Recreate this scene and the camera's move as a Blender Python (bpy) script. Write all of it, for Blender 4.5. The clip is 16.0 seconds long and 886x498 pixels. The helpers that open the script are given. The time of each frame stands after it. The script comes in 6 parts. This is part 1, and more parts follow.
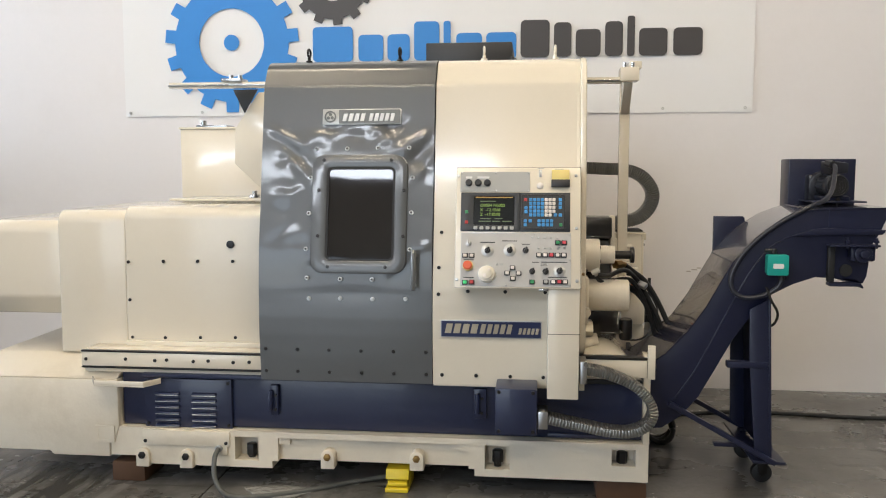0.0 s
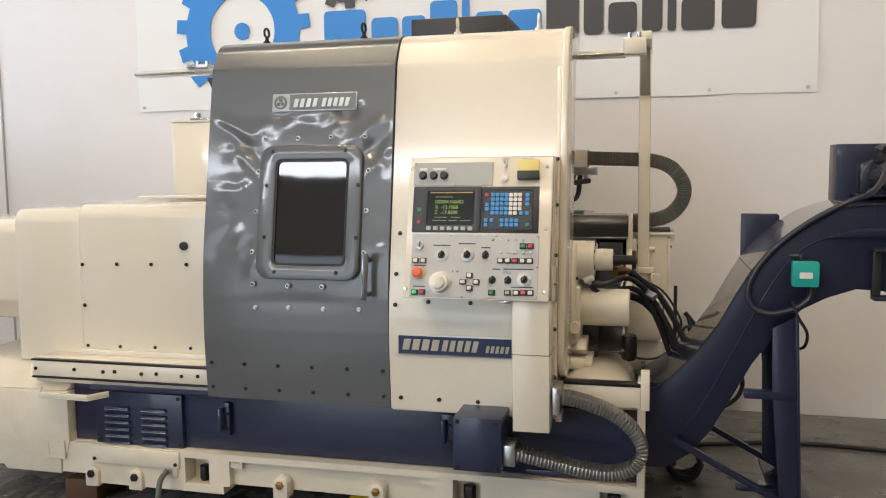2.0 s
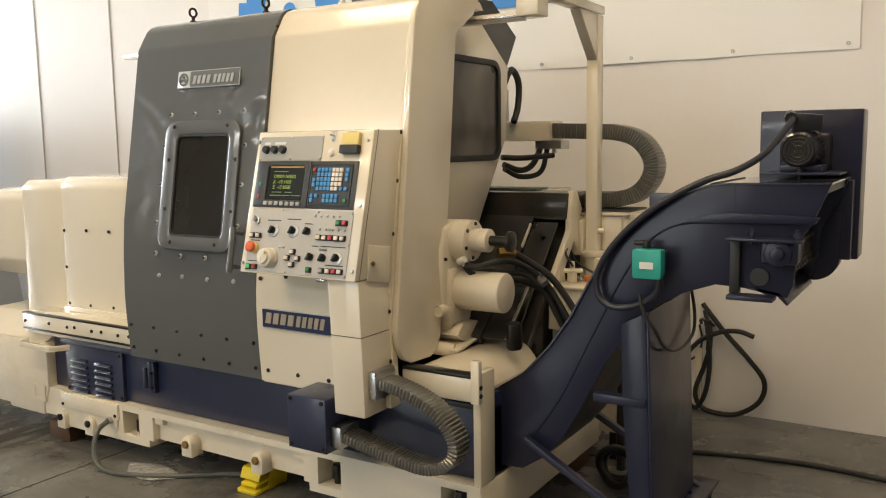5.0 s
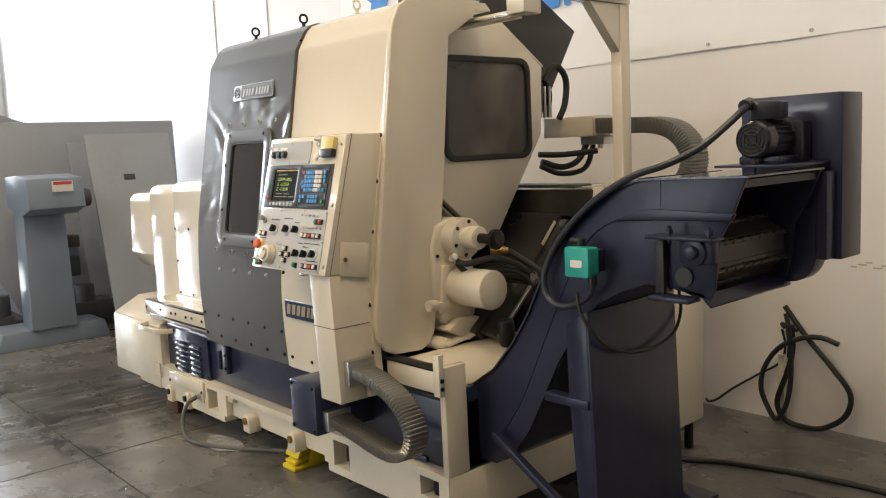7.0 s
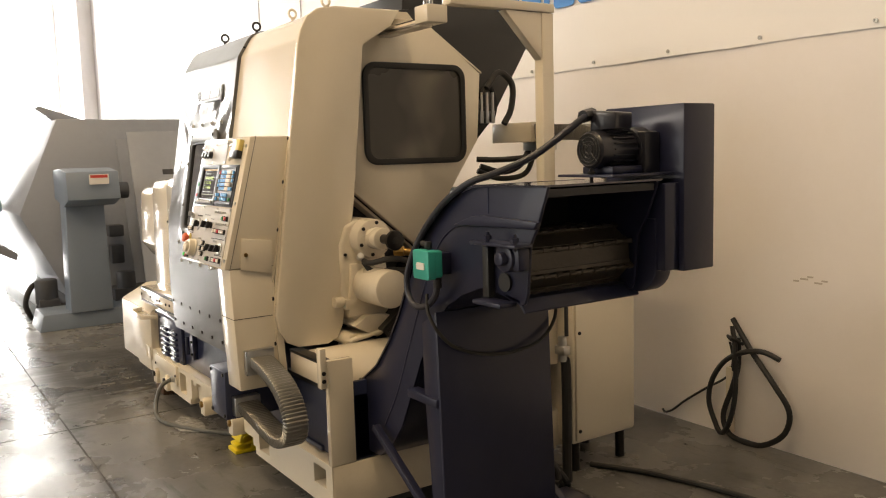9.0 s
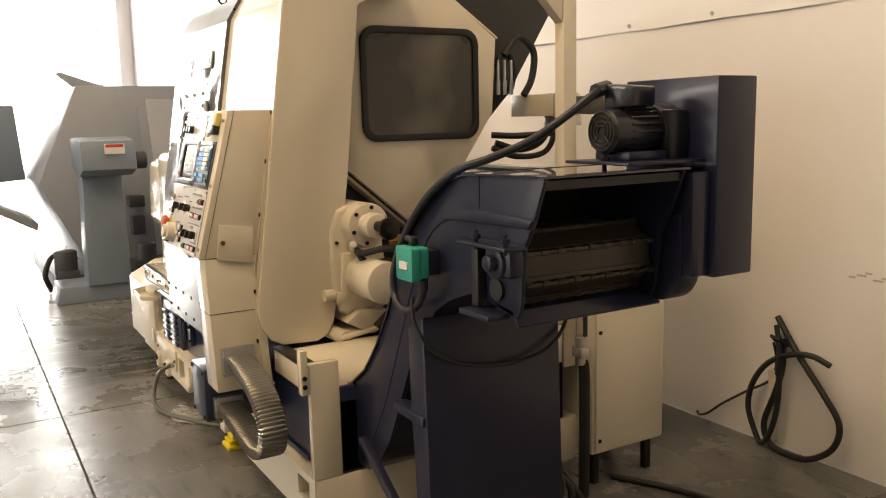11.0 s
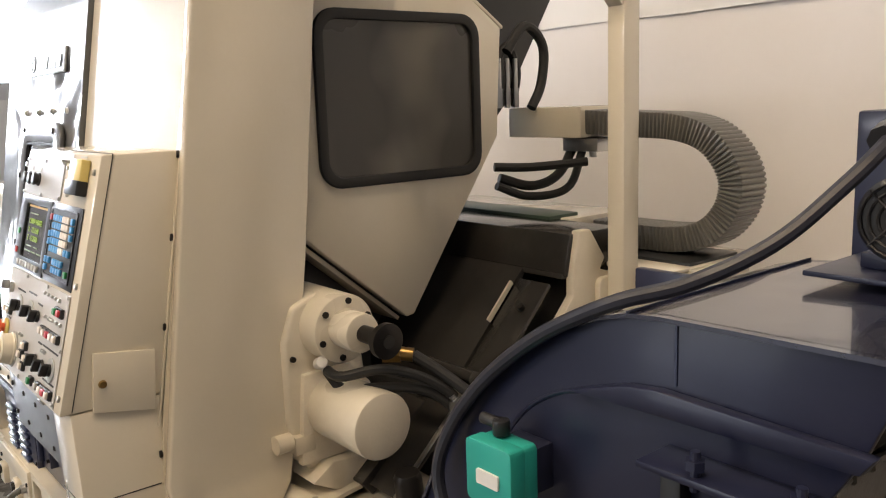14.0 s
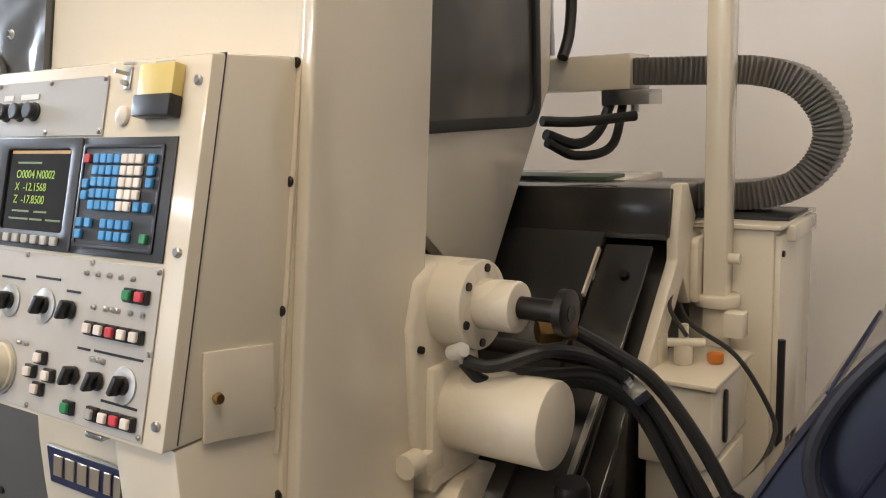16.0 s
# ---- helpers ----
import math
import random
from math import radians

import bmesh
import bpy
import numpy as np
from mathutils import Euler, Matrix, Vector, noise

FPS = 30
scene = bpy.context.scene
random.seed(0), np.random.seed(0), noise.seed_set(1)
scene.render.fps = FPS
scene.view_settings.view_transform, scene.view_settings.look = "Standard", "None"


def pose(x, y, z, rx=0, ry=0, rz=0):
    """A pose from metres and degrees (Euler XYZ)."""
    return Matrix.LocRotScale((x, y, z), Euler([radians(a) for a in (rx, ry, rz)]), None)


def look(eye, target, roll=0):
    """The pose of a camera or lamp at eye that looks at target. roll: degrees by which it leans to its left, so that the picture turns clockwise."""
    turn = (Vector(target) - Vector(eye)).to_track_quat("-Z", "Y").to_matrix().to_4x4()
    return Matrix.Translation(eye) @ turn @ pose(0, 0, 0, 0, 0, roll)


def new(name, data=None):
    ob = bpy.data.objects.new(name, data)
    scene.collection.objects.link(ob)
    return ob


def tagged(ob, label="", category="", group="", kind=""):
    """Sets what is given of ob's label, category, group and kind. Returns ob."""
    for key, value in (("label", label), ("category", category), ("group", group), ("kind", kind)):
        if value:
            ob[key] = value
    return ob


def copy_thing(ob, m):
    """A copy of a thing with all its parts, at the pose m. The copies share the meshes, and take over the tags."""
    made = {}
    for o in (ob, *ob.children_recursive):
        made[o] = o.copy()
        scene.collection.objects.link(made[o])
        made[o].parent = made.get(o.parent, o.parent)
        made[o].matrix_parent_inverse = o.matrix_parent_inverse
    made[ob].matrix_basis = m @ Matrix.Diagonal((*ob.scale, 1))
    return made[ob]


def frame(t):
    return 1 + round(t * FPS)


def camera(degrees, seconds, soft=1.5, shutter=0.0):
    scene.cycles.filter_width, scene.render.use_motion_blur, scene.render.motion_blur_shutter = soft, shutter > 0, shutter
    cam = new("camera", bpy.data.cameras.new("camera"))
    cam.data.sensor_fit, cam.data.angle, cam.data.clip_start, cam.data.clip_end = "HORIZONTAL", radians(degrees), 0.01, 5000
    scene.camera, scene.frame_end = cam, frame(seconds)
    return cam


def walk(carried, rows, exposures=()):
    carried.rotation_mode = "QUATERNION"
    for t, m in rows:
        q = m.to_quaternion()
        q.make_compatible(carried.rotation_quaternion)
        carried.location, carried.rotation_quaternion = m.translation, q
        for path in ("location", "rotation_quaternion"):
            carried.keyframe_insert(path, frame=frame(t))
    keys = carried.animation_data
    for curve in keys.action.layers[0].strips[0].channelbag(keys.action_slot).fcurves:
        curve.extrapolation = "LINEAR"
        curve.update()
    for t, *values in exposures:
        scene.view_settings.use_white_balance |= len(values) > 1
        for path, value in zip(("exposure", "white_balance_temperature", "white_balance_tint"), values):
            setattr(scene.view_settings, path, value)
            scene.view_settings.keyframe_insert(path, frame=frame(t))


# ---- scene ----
cam = camera(56.0, 16.0, soft=1.1)
METRES, EYE, TILT, LEAN, TURN = 7.0, 1.55, 0.0, 0.0, 6.3
ROWS = [
    (0.0, 0.0, 0.0, 0.0, -0.01, -5.48, 0.06),
    (0.5, 0.0143, 0.0209, -0.0013, 1.75, -6.02, 0.25),
    (1.0, 0.0306, 0.0463, -0.0014, 3.38, -5.92, 0.87),
    (1.5, 0.0552, 0.0638, -0.0039, 5.35, -5.78, 1.27),
    (2.0, 0.0882, 0.0808, -0.0043, 7.83, -5.6, 0.63),
    (2.5, 0.115, 0.0986, -0.0061, 10.25, -5.15, 0.48),
    (3.0, 0.1462, 0.1176, -0.0055, 13.31, -5.03, 0.64),
    (3.5, 0.1844, 0.1262, -0.0065, 17.9, -5.3, 0.87),
    (4.0, 0.2231, 0.1338, -0.0071, 20.0, -6.29, 0.61),
    (6.5, 0.3893, 0.212, -0.0085, 37.68, -6.84, 2.36),
    (7.0, 0.4198, 0.2268, -0.0097, 42.22, -6.83, 2.69),
    (7.5, 0.4531, 0.2387, -0.0089, 47.21, -6.78, 2.65),
    (8.0, 0.4728, 0.2595, -0.0119, 48.0, -6.73, 2.27),
    (8.5, 0.4929, 0.284, -0.0112, 47.98, -6.59, 1.39),
    (9.0, 0.5132, 0.2986, -0.0116, 49.71, -6.55, 1.64),
    (11.5, 0.4673, 0.3764, -0.0017, 53.25, -8.95, 1.22),
    (12.0, 0.4432, 0.4013, 0.0083, 52.57, -9.06, 0.42),
    (12.5, 0.4095, 0.4102, 0.0159, 50.62, -9.84, 0.72),
    (13.0, 0.3744, 0.4133, 0.0171, 48.23, -10.0, 1.66),
    (13.5, 0.3465, 0.4175, 0.015, 46.32, -10.07, 2.28),
    (14.0, 0.3213, 0.4171, 0.0125, 44.04, -10.06, 1.99),
    (14.5, 0.292, 0.4049, 0.0069, 39.98, -10.6, 1.92),
    (15.0, 0.2595, 0.3927, -0.0011, 35.36, -10.95, 1.69),
    (15.5, 0.2273, 0.3958, -0.0088, 31.85, -9.98, 1.89),
    (16.0, 0.1997, 0.3976, -0.0118, 27.96, -9.33, 1.9),
]
EXPOSURES = [
    (0.0, -0.22, 6060, 10), (1.5, -0.22, 6160, 11), (3.0, -0.25, 6290, 10), (3.5, -0.29, 6710, 9), (4.0, -0.28, 7310, 8), (6.5, -0.16, 6650, 10), (7.5, -0.21, 6850, 11), (8.5, -0.24, 7950, 14), (9.0, -0.20, 7950, 14), (11.5, 0.01, 8050, 14),
    (12.5, 0.21, 7650, 14), (13.5, 0.12, 6750, 14), (14.0, 0.00, 6600, 14), (15.0, -0.10, 6650, 13), (16.0, -0.06, 6200, 13),
]
walk(cam, [(t, pose(0, 0, EYE, TILT, LEAN, TURN) @ pose(METRES * x, METRES * y, METRES * z, 90 + pitch, roll, yaw)) for t, x, y, z, yaw, pitch, roll in ROWS], EXPOSURES)

# ---- light ----
WALL_Y, WEST_X, EAST_X, SOUTH_Y, TOP_Z = 5.96, -17.0, 8.0, -9.0, 7.0
DOOR_S = (-8.0, -2.0, 4.3)      # roller door in the south wall: x from, x to, height
DOOR_W = (0.0, 5.88, 5.6)        # roller door in the west wall: y from, y to, height

world = bpy.data.worlds.new("sky")
scene.world = world
world.use_nodes = True
_wn = world.node_tree.nodes
_sky = _wn.new("ShaderNodeTexSky")
_sky.sky_type, _sky.sun_disc = "NISHITA", False
_sky.sun_elevation, _sky.sun_rotation = radians(48), radians(250)
_wn["Background"].inputs["Strength"].default_value = 0.15
world.node_tree.links.new(_sky.outputs[0], _wn["Background"].inputs[0])

sun = new("sun", bpy.data.lights.new("sun", "SUN"))
sun.data.energy, sun.data.angle, sun.data.color = 3.0, radians(0.5), (1.0, 0.95, 0.87)
sun.matrix_world = look((-12, 8, 16), (0, 0, 0))


def area(name, eye, target, sx, sy, watts, colour):
    ob = new(name, bpy.data.lights.new(name, "AREA"))
    ob.data.shape, ob.data.size, ob.data.size_y, ob.data.energy, ob.data.color = "RECTANGLE", sx, sy, watts, colour
    ob.matrix_world = look(eye, target)
    return ob


area("daylight_south_door", (-5.0, SOUTH_Y + 0.1, 2.1), (-5.0, 0, 2.1), 5.9, 4.2, 200, (0.84, 0.92, 1.0))
area("daylight_west_door", (WEST_X + 0.1, 2.8, 2.8), (0, 2.8, 2.8), 5.4, 5.5, 1600, (0.76, 0.88, 1.0))
area("daylight_high_windows", (-6.5, SOUTH_Y + 0.05, 6.2), (-6.5, 0, 5.6), 11.6, 0.4, 420, (0.95, 0.97, 1.0))
LAMPS = [(x, y) for y in (-3.6, -0.4, 2.8) for x in (-2.5, 2.2)]
for lx, ly in LAMPS:
    area("tube_light", (lx, ly, TOP_Z - 0.52), (lx, ly + 0.001, 0), 2.4, 0.17, 118, (1.0, 0.80, 0.54))

# ---- materials ----
def material(name, colour, rough=0.5, metal=0.0, vary=0.08, grain=40.0, bump=0.05, dents=0.0, dent_scale=3.0, coat=0.0, stain=0.0, stain_colour=None, stain_detail=8.0, per_object=0.0, rough_vary=0.1, coat_rough=0.06, gloss=0.5):
    m = bpy.data.materials.new(name)
    m.use_nodes = True
    nt = m.node_tree
    b = nt.nodes["Principled BSDF"]
    b.inputs["Roughness"].default_value, b.inputs["Metallic"].default_value = rough, metal
    b.inputs["Coat Weight"].default_value, b.inputs["Coat Roughness"].default_value = coat, coat_rough
    b.inputs["Specular IOR Level"].default_value = gloss
    tc = nt.nodes.new("ShaderNodeTexCoord")

    def node(kind, **sockets):
        n = nt.nodes.new(kind)
        for k, v in sockets.items():
            n.inputs[k.replace("_", " ")].default_value = v
        return n

    def noise_tex(scale, detail=5.0, rough_=0.55):
        n = node("ShaderNodeTexNoise", Scale=scale, Detail=detail, Roughness=rough_)
        nt.links.new(tc.outputs["Object"], n.inputs["Vector"])
        return n

    fine, broad = noise_tex(grain), noise_tex(1.7, 4.0)
    ramp = nt.nodes.new("ShaderNodeMix")
    ramp.data_type = "RGBA"
    c = colour
    ramp.inputs[6].default_value = (*[max(0, v * (1 - vary)) for v in c], 1)
    ramp.inputs[7].default_value = (*[min(1, v * (1 + vary)) for v in c], 1)
    add = node("ShaderNodeMath")
    add.operation = "ADD"
    nt.links.new(fine.outputs[0], add.inputs[0])
    nt.links.new(broad.outputs[0], add.inputs[1])
    half = node("ShaderNodeMath")
    half.operation, half.inputs[1].default_value = "MULTIPLY", 0.5
    nt.links.new(add.outputs[0], half.inputs[0])
    nt.links.new(half.outputs[0], ramp.inputs[0])
    out = ramp.outputs[2]
    if per_object:
        info = nt.nodes.new("ShaderNodeObjectInfo")
        hsv = node("ShaderNodeHueSaturation")
        mr = node("ShaderNodeMapRange")
        mr.inputs["To Min"].default_value, mr.inputs["To Max"].default_value = 1 - per_object, 1 + per_object
        nt.links.new(info.outputs["Random"], mr.inputs["Value"])
        nt.links.new(mr.outputs[0], hsv.inputs["Value"])
        nt.links.new(out, hsv.inputs["Color"])
        out = hsv.outputs[0]
    if stain:
        sn = noise_tex(2.3, stain_detail, 0.68)
        cr = nt.nodes.new("ShaderNodeValToRGB")
        cr.color_ramp.elements[0].position, cr.color_ramp.elements[1].position = 0.48, 0.66
        nt.links.new(sn.outputs[0], cr.inputs[0])
        mul = node("ShaderNodeMath")
        mul.operation, mul.inputs[1].default_value = "MULTIPLY", stain
        nt.links.new(cr.outputs[0], mul.inputs[0])
        mx = nt.nodes.new("ShaderNodeMix")
        mx.data_type = "RGBA"
        nt.links.new(mul.outputs[0], mx.inputs[0])
        nt.links.new(out, mx.inputs[6])
        sc = stain_colour or [v * 0.5 for v in c]
        mx.inputs[7].default_value = (*sc, 1)
        out = mx.outputs[2]
    nt.links.new(out, b.inputs["Base Color"])
    rr = node("ShaderNodeMapRange")
    rr.inputs["To Min"].default_value, rr.inputs["To Max"].default_value = max(0.02, rough - rough_vary), min(1, rough + rough_vary)
    nt.links.new(broad.outputs[0], rr.inputs["Value"])
    nt.links.new(rr.outputs[0], b.inputs["Roughness"])
    if bump or dents:
        bp = node("ShaderNodeBump", Strength=bump, Distance=0.004)
        nt.links.new(fine.outputs[0], bp.inputs["Height"])
        normal = bp.outputs[0]
        if dents:
            dn = noise_tex(dent_scale, 2.0, 0.5)
            bd = node("ShaderNodeBump", Strength=1.0, Distance=dents)
            nt.links.new(dn.outputs[0], bd.inputs["Height"])
            nt.links.new(normal, bd.inputs["Normal"])
            normal = bd.outputs[0]
        nt.links.new(normal, b.inputs["Normal"])
    return m


def glowing(name, colour, strength, base=(0.02, 0.02, 0.02)):
    m = material(name, base, 0.3, vary=0.0, bump=0.0)
    b = m.node_tree.nodes["Principled BSDF"]
    b.inputs["Emission Color"].default_value, b.inputs["Emission Strength"].default_value = (*colour, 1), strength
    return m


CREAM = material("cream_enamel", (0.76, 0.695, 0.57), 0.2, vary=0.03, grain=90, bump=0.06, dents=0.0025, dent_scale=4, coat=0.65, coat_rough=0.09, stain=0.06, stain_colour=(0.5, 0.42, 0.28))
CREAM_CAST = material("cream_paint_on_casting", (0.72, 0.66, 0.545), 0.3, vary=0.05, grain=60, bump=0.25, dents=0.004, dent_scale=7, stain=0.25, stain_colour=(0.42, 0.35, 0.24))
GREY_DOOR = material("dented_grey_enamel", (0.088, 0.092, 0.094), 0.32, vary=0.06, grain=70, bump=0.05, dents=0.004, dent_scale=3.5, coat=0.8, rough_vary=0.06, coat_rough=0.09)
NAVY = material("navy_enamel", (0.014, 0.02, 0.056), 0.34, vary=0.15, grain=45, bump=0.12, dents=0.004, dent_scale=5, coat=0.35)
NAVY_DARK = material("dark_navy_enamel", (0.0135, 0.0165, 0.042), 0.33, vary=0.2, grain=30, bump=0.1, dents=0.006, dent_scale=4, coat=0.15, coat_rough=0.08, gloss=0.35, stain=0.2, stain_colour=(0.035, 0.035, 0.05), rough_vary=0.14)
NAVY_GLOSS = material("oily_dark_navy_enamel", (0.018, 0.02, 0.042), 0.22, vary=0.2, grain=30, bump=0.06, dents=0.008, dent_scale=5, coat=0.8, coat_rough=0.04, stain=0.25, stain_colour=(0.05, 0.045, 0.05))
PLASTER = material("white_painted_wall", (0.79, 0.76, 0.75), 0.55, vary=0.03, grain=25, bump=0.12, dents=0.004, dent_scale=1.2, stain=0.07, stain_colour=(0.62, 0.56, 0.48))
VINYL = material("white_banner_vinyl", (0.82, 0.81, 0.80), 0.42, vary=0.02, grain=30, bump=0.03, dents=0.01, dent_scale=1.4)
PRINT_BLUE = material("blue_banner_print", (0.035, 0.24, 0.66), 0.45, vary=0.05, bump=0.02)
PRINT_DARK = material("dark_grey_banner_print", (0.06, 0.055, 0.055), 0.45, vary=0.05, bump=0.02)


def sealed_concrete(name):
    """Old sealed floor: cloudy grey, dark oil blotches, long drag streaks, gloss that comes and goes."""
    m = bpy.data.materials.new(name)
    m.use_nodes = True
    nt = m.node_tree
    b = nt.nodes["Principled BSDF"]
    tc = nt.nodes.new("ShaderNodeTexCoord")

    def tex(scale, detail, rough, stretch=(1, 1, 1), warp=0.0):
        mp, n = nt.nodes.new("ShaderNodeMapping"), nt.nodes.new("ShaderNodeTexNoise")
        mp.inputs["Scale"].default_value = stretch
        for k, v in (("Scale", scale), ("Detail", detail), ("Roughness", rough), ("Distortion", warp)):
            n.inputs[k].default_value = v
        nt.links.new(tc.outputs["Object"], mp.inputs["Vector"])
        nt.links.new(mp.outputs[0], n.inputs["Vector"])
        return n.outputs[0]

    def remap(src, a, z, lo, hi):
        r = nt.nodes.new("ShaderNodeMapRange")
        for k, v in (("From Min", a), ("From Max", z), ("To Min", lo), ("To Max", hi)):
            r.inputs[k].default_value = v
        nt.links.new(src, r.inputs["Value"])
        return r.outputs[0]

    def mix(fac, c0, c1):
        x = nt.nodes.new("ShaderNodeMix")
        x.data_type = "RGBA"
        nt.links.new(fac, x.inputs[0])
        for k, c in ((6, c0), (7, c1)):
            if isinstance(c, tuple):
                x.inputs[k].default_value = (*c, 1)
            else:
                nt.links.new(c, x.inputs[k])
        return x.outputs[2]
    cloud = mix(remap(tex(0.9, 9, 0.62), 0.35, 0.68, 0, 1), (0.088, 0.087, 0.084), (0.232, 0.229, 0.222))
    fine = mix(remap(tex(38, 6, 0.7), 0.3, 0.7, 0, 0.35), cloud, (0.05, 0.048, 0.044))
    oil = mix(remap(tex(1.6, 7, 0.66, warp=0.6), 0.56, 0.68, 0, 0.75), fine, (0.022, 0.021, 0.02))
    streak = mix(remap(tex(1.5, 8, 0.7, (1.3, 9.0, 1.0), 0.3), 0.57, 0.68, 0, 0.85), oil, (0.02, 0.019, 0.018))
    scratch = mix(remap(tex(2.2, 6, 0.75, (14.0, 1.2, 1.0)), 0.66, 0.72, 0, 0.35), streak, (0.22, 0.215, 0.2))
    xyz = nt.nodes.new("ShaderNodeSeparateXYZ")
    nt.links.new(tc.outputs["Object"], xyz.inputs[0])

    def maths(kind, a, c):
        n = nt.nodes.new("ShaderNodeMath")
        n.operation = kind
        for k, v in ((0, a), (1, c)):
            if isinstance(v, (int, float)):
                n.inputs[k].default_value = v
            else:
                nt.links.new(v, n.inputs[k])
        return n.outputs[0]

    def near(axis, centre, half):
        away = maths("ABSOLUTE", maths("SUBTRACT", xyz.outputs[axis], centre), 0)
        return remap(away, half * 0.35, half, 1, 0)
    patch = maths("MULTIPLY", near("X", -2.75, 1.3), near("Y", 3.55, 0.75))
    wet = maths("MULTIPLY", patch, remap(tex(2.0, 7, 0.66, (7.0, 0.9, 1.0), 0.4), 0.42, 0.56, 0, 0.9))
    marked = mix(wet, scratch, (0.032, 0.030, 0.027))
    ragged = maths("MULTIPLY", near("Y", 3.22, 0.13), remap(tex(5, 8, 0.7), 0.45, 0.6, 0, 0.95))
    marked = mix(ragged, marked, (0.025, 0.023, 0.02))
    nt.links.new(marked, b.inputs["Base Color"])
    nt.links.new(remap(tex(1.9, 7, 0.6), 0.32, 0.7, 0.14, 0.42), b.inputs["Roughness"])
    bp = nt.nodes.new("ShaderNodeBump")
    bp.inputs["Strength"].default_value, bp.inputs["Distance"].default_value = 0.25, 0.004
    nt.links.new(tex(6, 8, 0.6), bp.inputs["Height"])
    nt.links.new(bp.outputs[0], b.inputs["Normal"])
    return m


CONCRETE = sealed_concrete("sealed_grey_concrete")
# colour of the unseen walls, chosen grey to hold back bounced light
UNSEEN_GREY = material("unseen_wall_grey", (0.26, 0.25, 0.24), 0.8, vary=0.15, grain=12, bump=0.2)
JOINT = material("dirty_joint_filler", (0.05, 0.047, 0.042), 0.9)
# unseen roof, likewise darkened to lessen the fill
CEILING = material("unseen_roof_grey", (0.3, 0.29, 0.27), 0.85, vary=0.05)
ASPHALT = material("sunlit_yard_asphalt", (0.12, 0.12, 0.115), 0.9, vary=0.2, grain=12)
BLACK = material("black_plastic", (0.016, 0.016, 0.018), 0.38, vary=0.2, bump=0.06)
RUBBER = material("black_rubber", (0.013, 0.013, 0.013), 0.55, vary=0.25, bump=0.15)
BLACK_WAY = material("oily_black_way_cover", (0.03, 0.029, 0.028), 0.2, 0.1, vary=0.25, grain=20, bump=0.1, dents=0.004, stain=0.4, stain_colour=(0.06, 0.05, 0.04))
# black for real sheet parts, and for solids that stand in for shaded gaps
BLACK_PLATE_AND_SHADE = material("matt_black_sheet_and_shade", (0.02, 0.021, 0.022), 0.45, vary=0.15)
MOTOR_BLACK = material("dark_motor_enamel", (0.012, 0.013, 0.02), 0.35, vary=0.2, bump=0.1, coat=0.3)
DARK_BRONZE = material("oily_brown_hinged_steel_belt", (0.06, 0.05, 0.037), 0.4, 0.3, vary=0.35, grain=35, bump=0.4, stain=0.5)
STEEL = material("bright_steel", (0.55, 0.55, 0.54), 0.28, 1.0, vary=0.12, grain=120, bump=0.05)
HOSE_METAL = material("grey_ribbed_hose", (0.24, 0.235, 0.22), 0.32, 0.75, vary=0.15, grain=60, bump=0.1)
CHAIN_OLIVE = material("olive_grey_ribbed_duct", (0.2, 0.193, 0.178), 0.36, 0.45, vary=0.15, grain=60, bump=0.1)
JOINT_GREY = material("grey_joint_sealant", (0.36, 0.34, 0.32), 0.6)
RIVET = material("dull_zinc_bolt", (0.6, 0.6, 0.58), 0.4, 0.8, vary=0.2)
# emission stands in for daylight outside and its sheen on the floor
DAY_GLOW = glowing("glowing_daylight_sheet", (0.86, 0.93, 1.0), 13.0, (0.8, 0.8, 0.8))
SCREW = material("dark_screw_steel", (0.03, 0.028, 0.027), 0.35, 0.7, vary=0.2)
GLASS_DARK = material("dark_machine_window_glass", (0.022, 0.02, 0.018), 0.03, vary=0.2, grain=6, bump=0.0, dents=0.0008, dent_scale=3, rough_vary=0.012)
GLASS_FOG = material("fogged_grey_window_glass", (0.055, 0.052, 0.048), 0.28, vary=0.3, grain=3, bump=0.02, stain=0.85, stain_colour=(0.21, 0.195, 0.165), stain_detail=1.5)
PANEL_GREY = material("worn_grey_panel_film", (0.50, 0.49, 0.47), 0.42, vary=0.08, grain=50, bump=0.05, stain=0.35, stain_colour=(0.33, 0.31, 0.28))
PLATE_GREY = material("plain_grey_plate", (0.42, 0.42, 0.40), 0.4, vary=0.04)
BEZEL = material("charcoal_bezel", (0.03, 0.033, 0.038), 0.4, vary=0.1)
SCREEN = material("dark_tube_glass", (0.012, 0.013, 0.012), 0.08, vary=0.1, bump=0.0)
SCREEN_TEXT = glowing("yellow_green_phosphor", (0.68, 1.0, 0.12), 0.42)
SCREEN_DIM = glowing("dim_phosphor", (0.55, 0.75, 0.25), 0.25)
SCREEN_EDGE = material("orange_tube_edge", (0.55, 0.33, 0.08), 0.4)
KEY_BLUE = material("blue_key_cap", (0.06, 0.29, 0.62), 0.4, vary=0.06, per_object=0.12)
KEY_WHITE = material("white_key_cap", (0.78, 0.72, 0.66), 0.4, vary=0.06, per_object=0.06)
KEY_RED = material("red_key_cap", (0.45, 0.035, 0.03), 0.4)
KEY_GREEN = material("green_key_cap", (0.03, 0.25, 0.09), 0.4)
LED_GREEN = glowing("lit_green_button", (0.1, 0.9, 0.25), 0.35, (0.03, 0.4, 0.12))
PINK = material("red_lens_button", (0.6, 0.06, 0.08), 0.35)
ESTOP = material("orange_red_push_button", (0.72, 0.13, 0.05), 0.4)
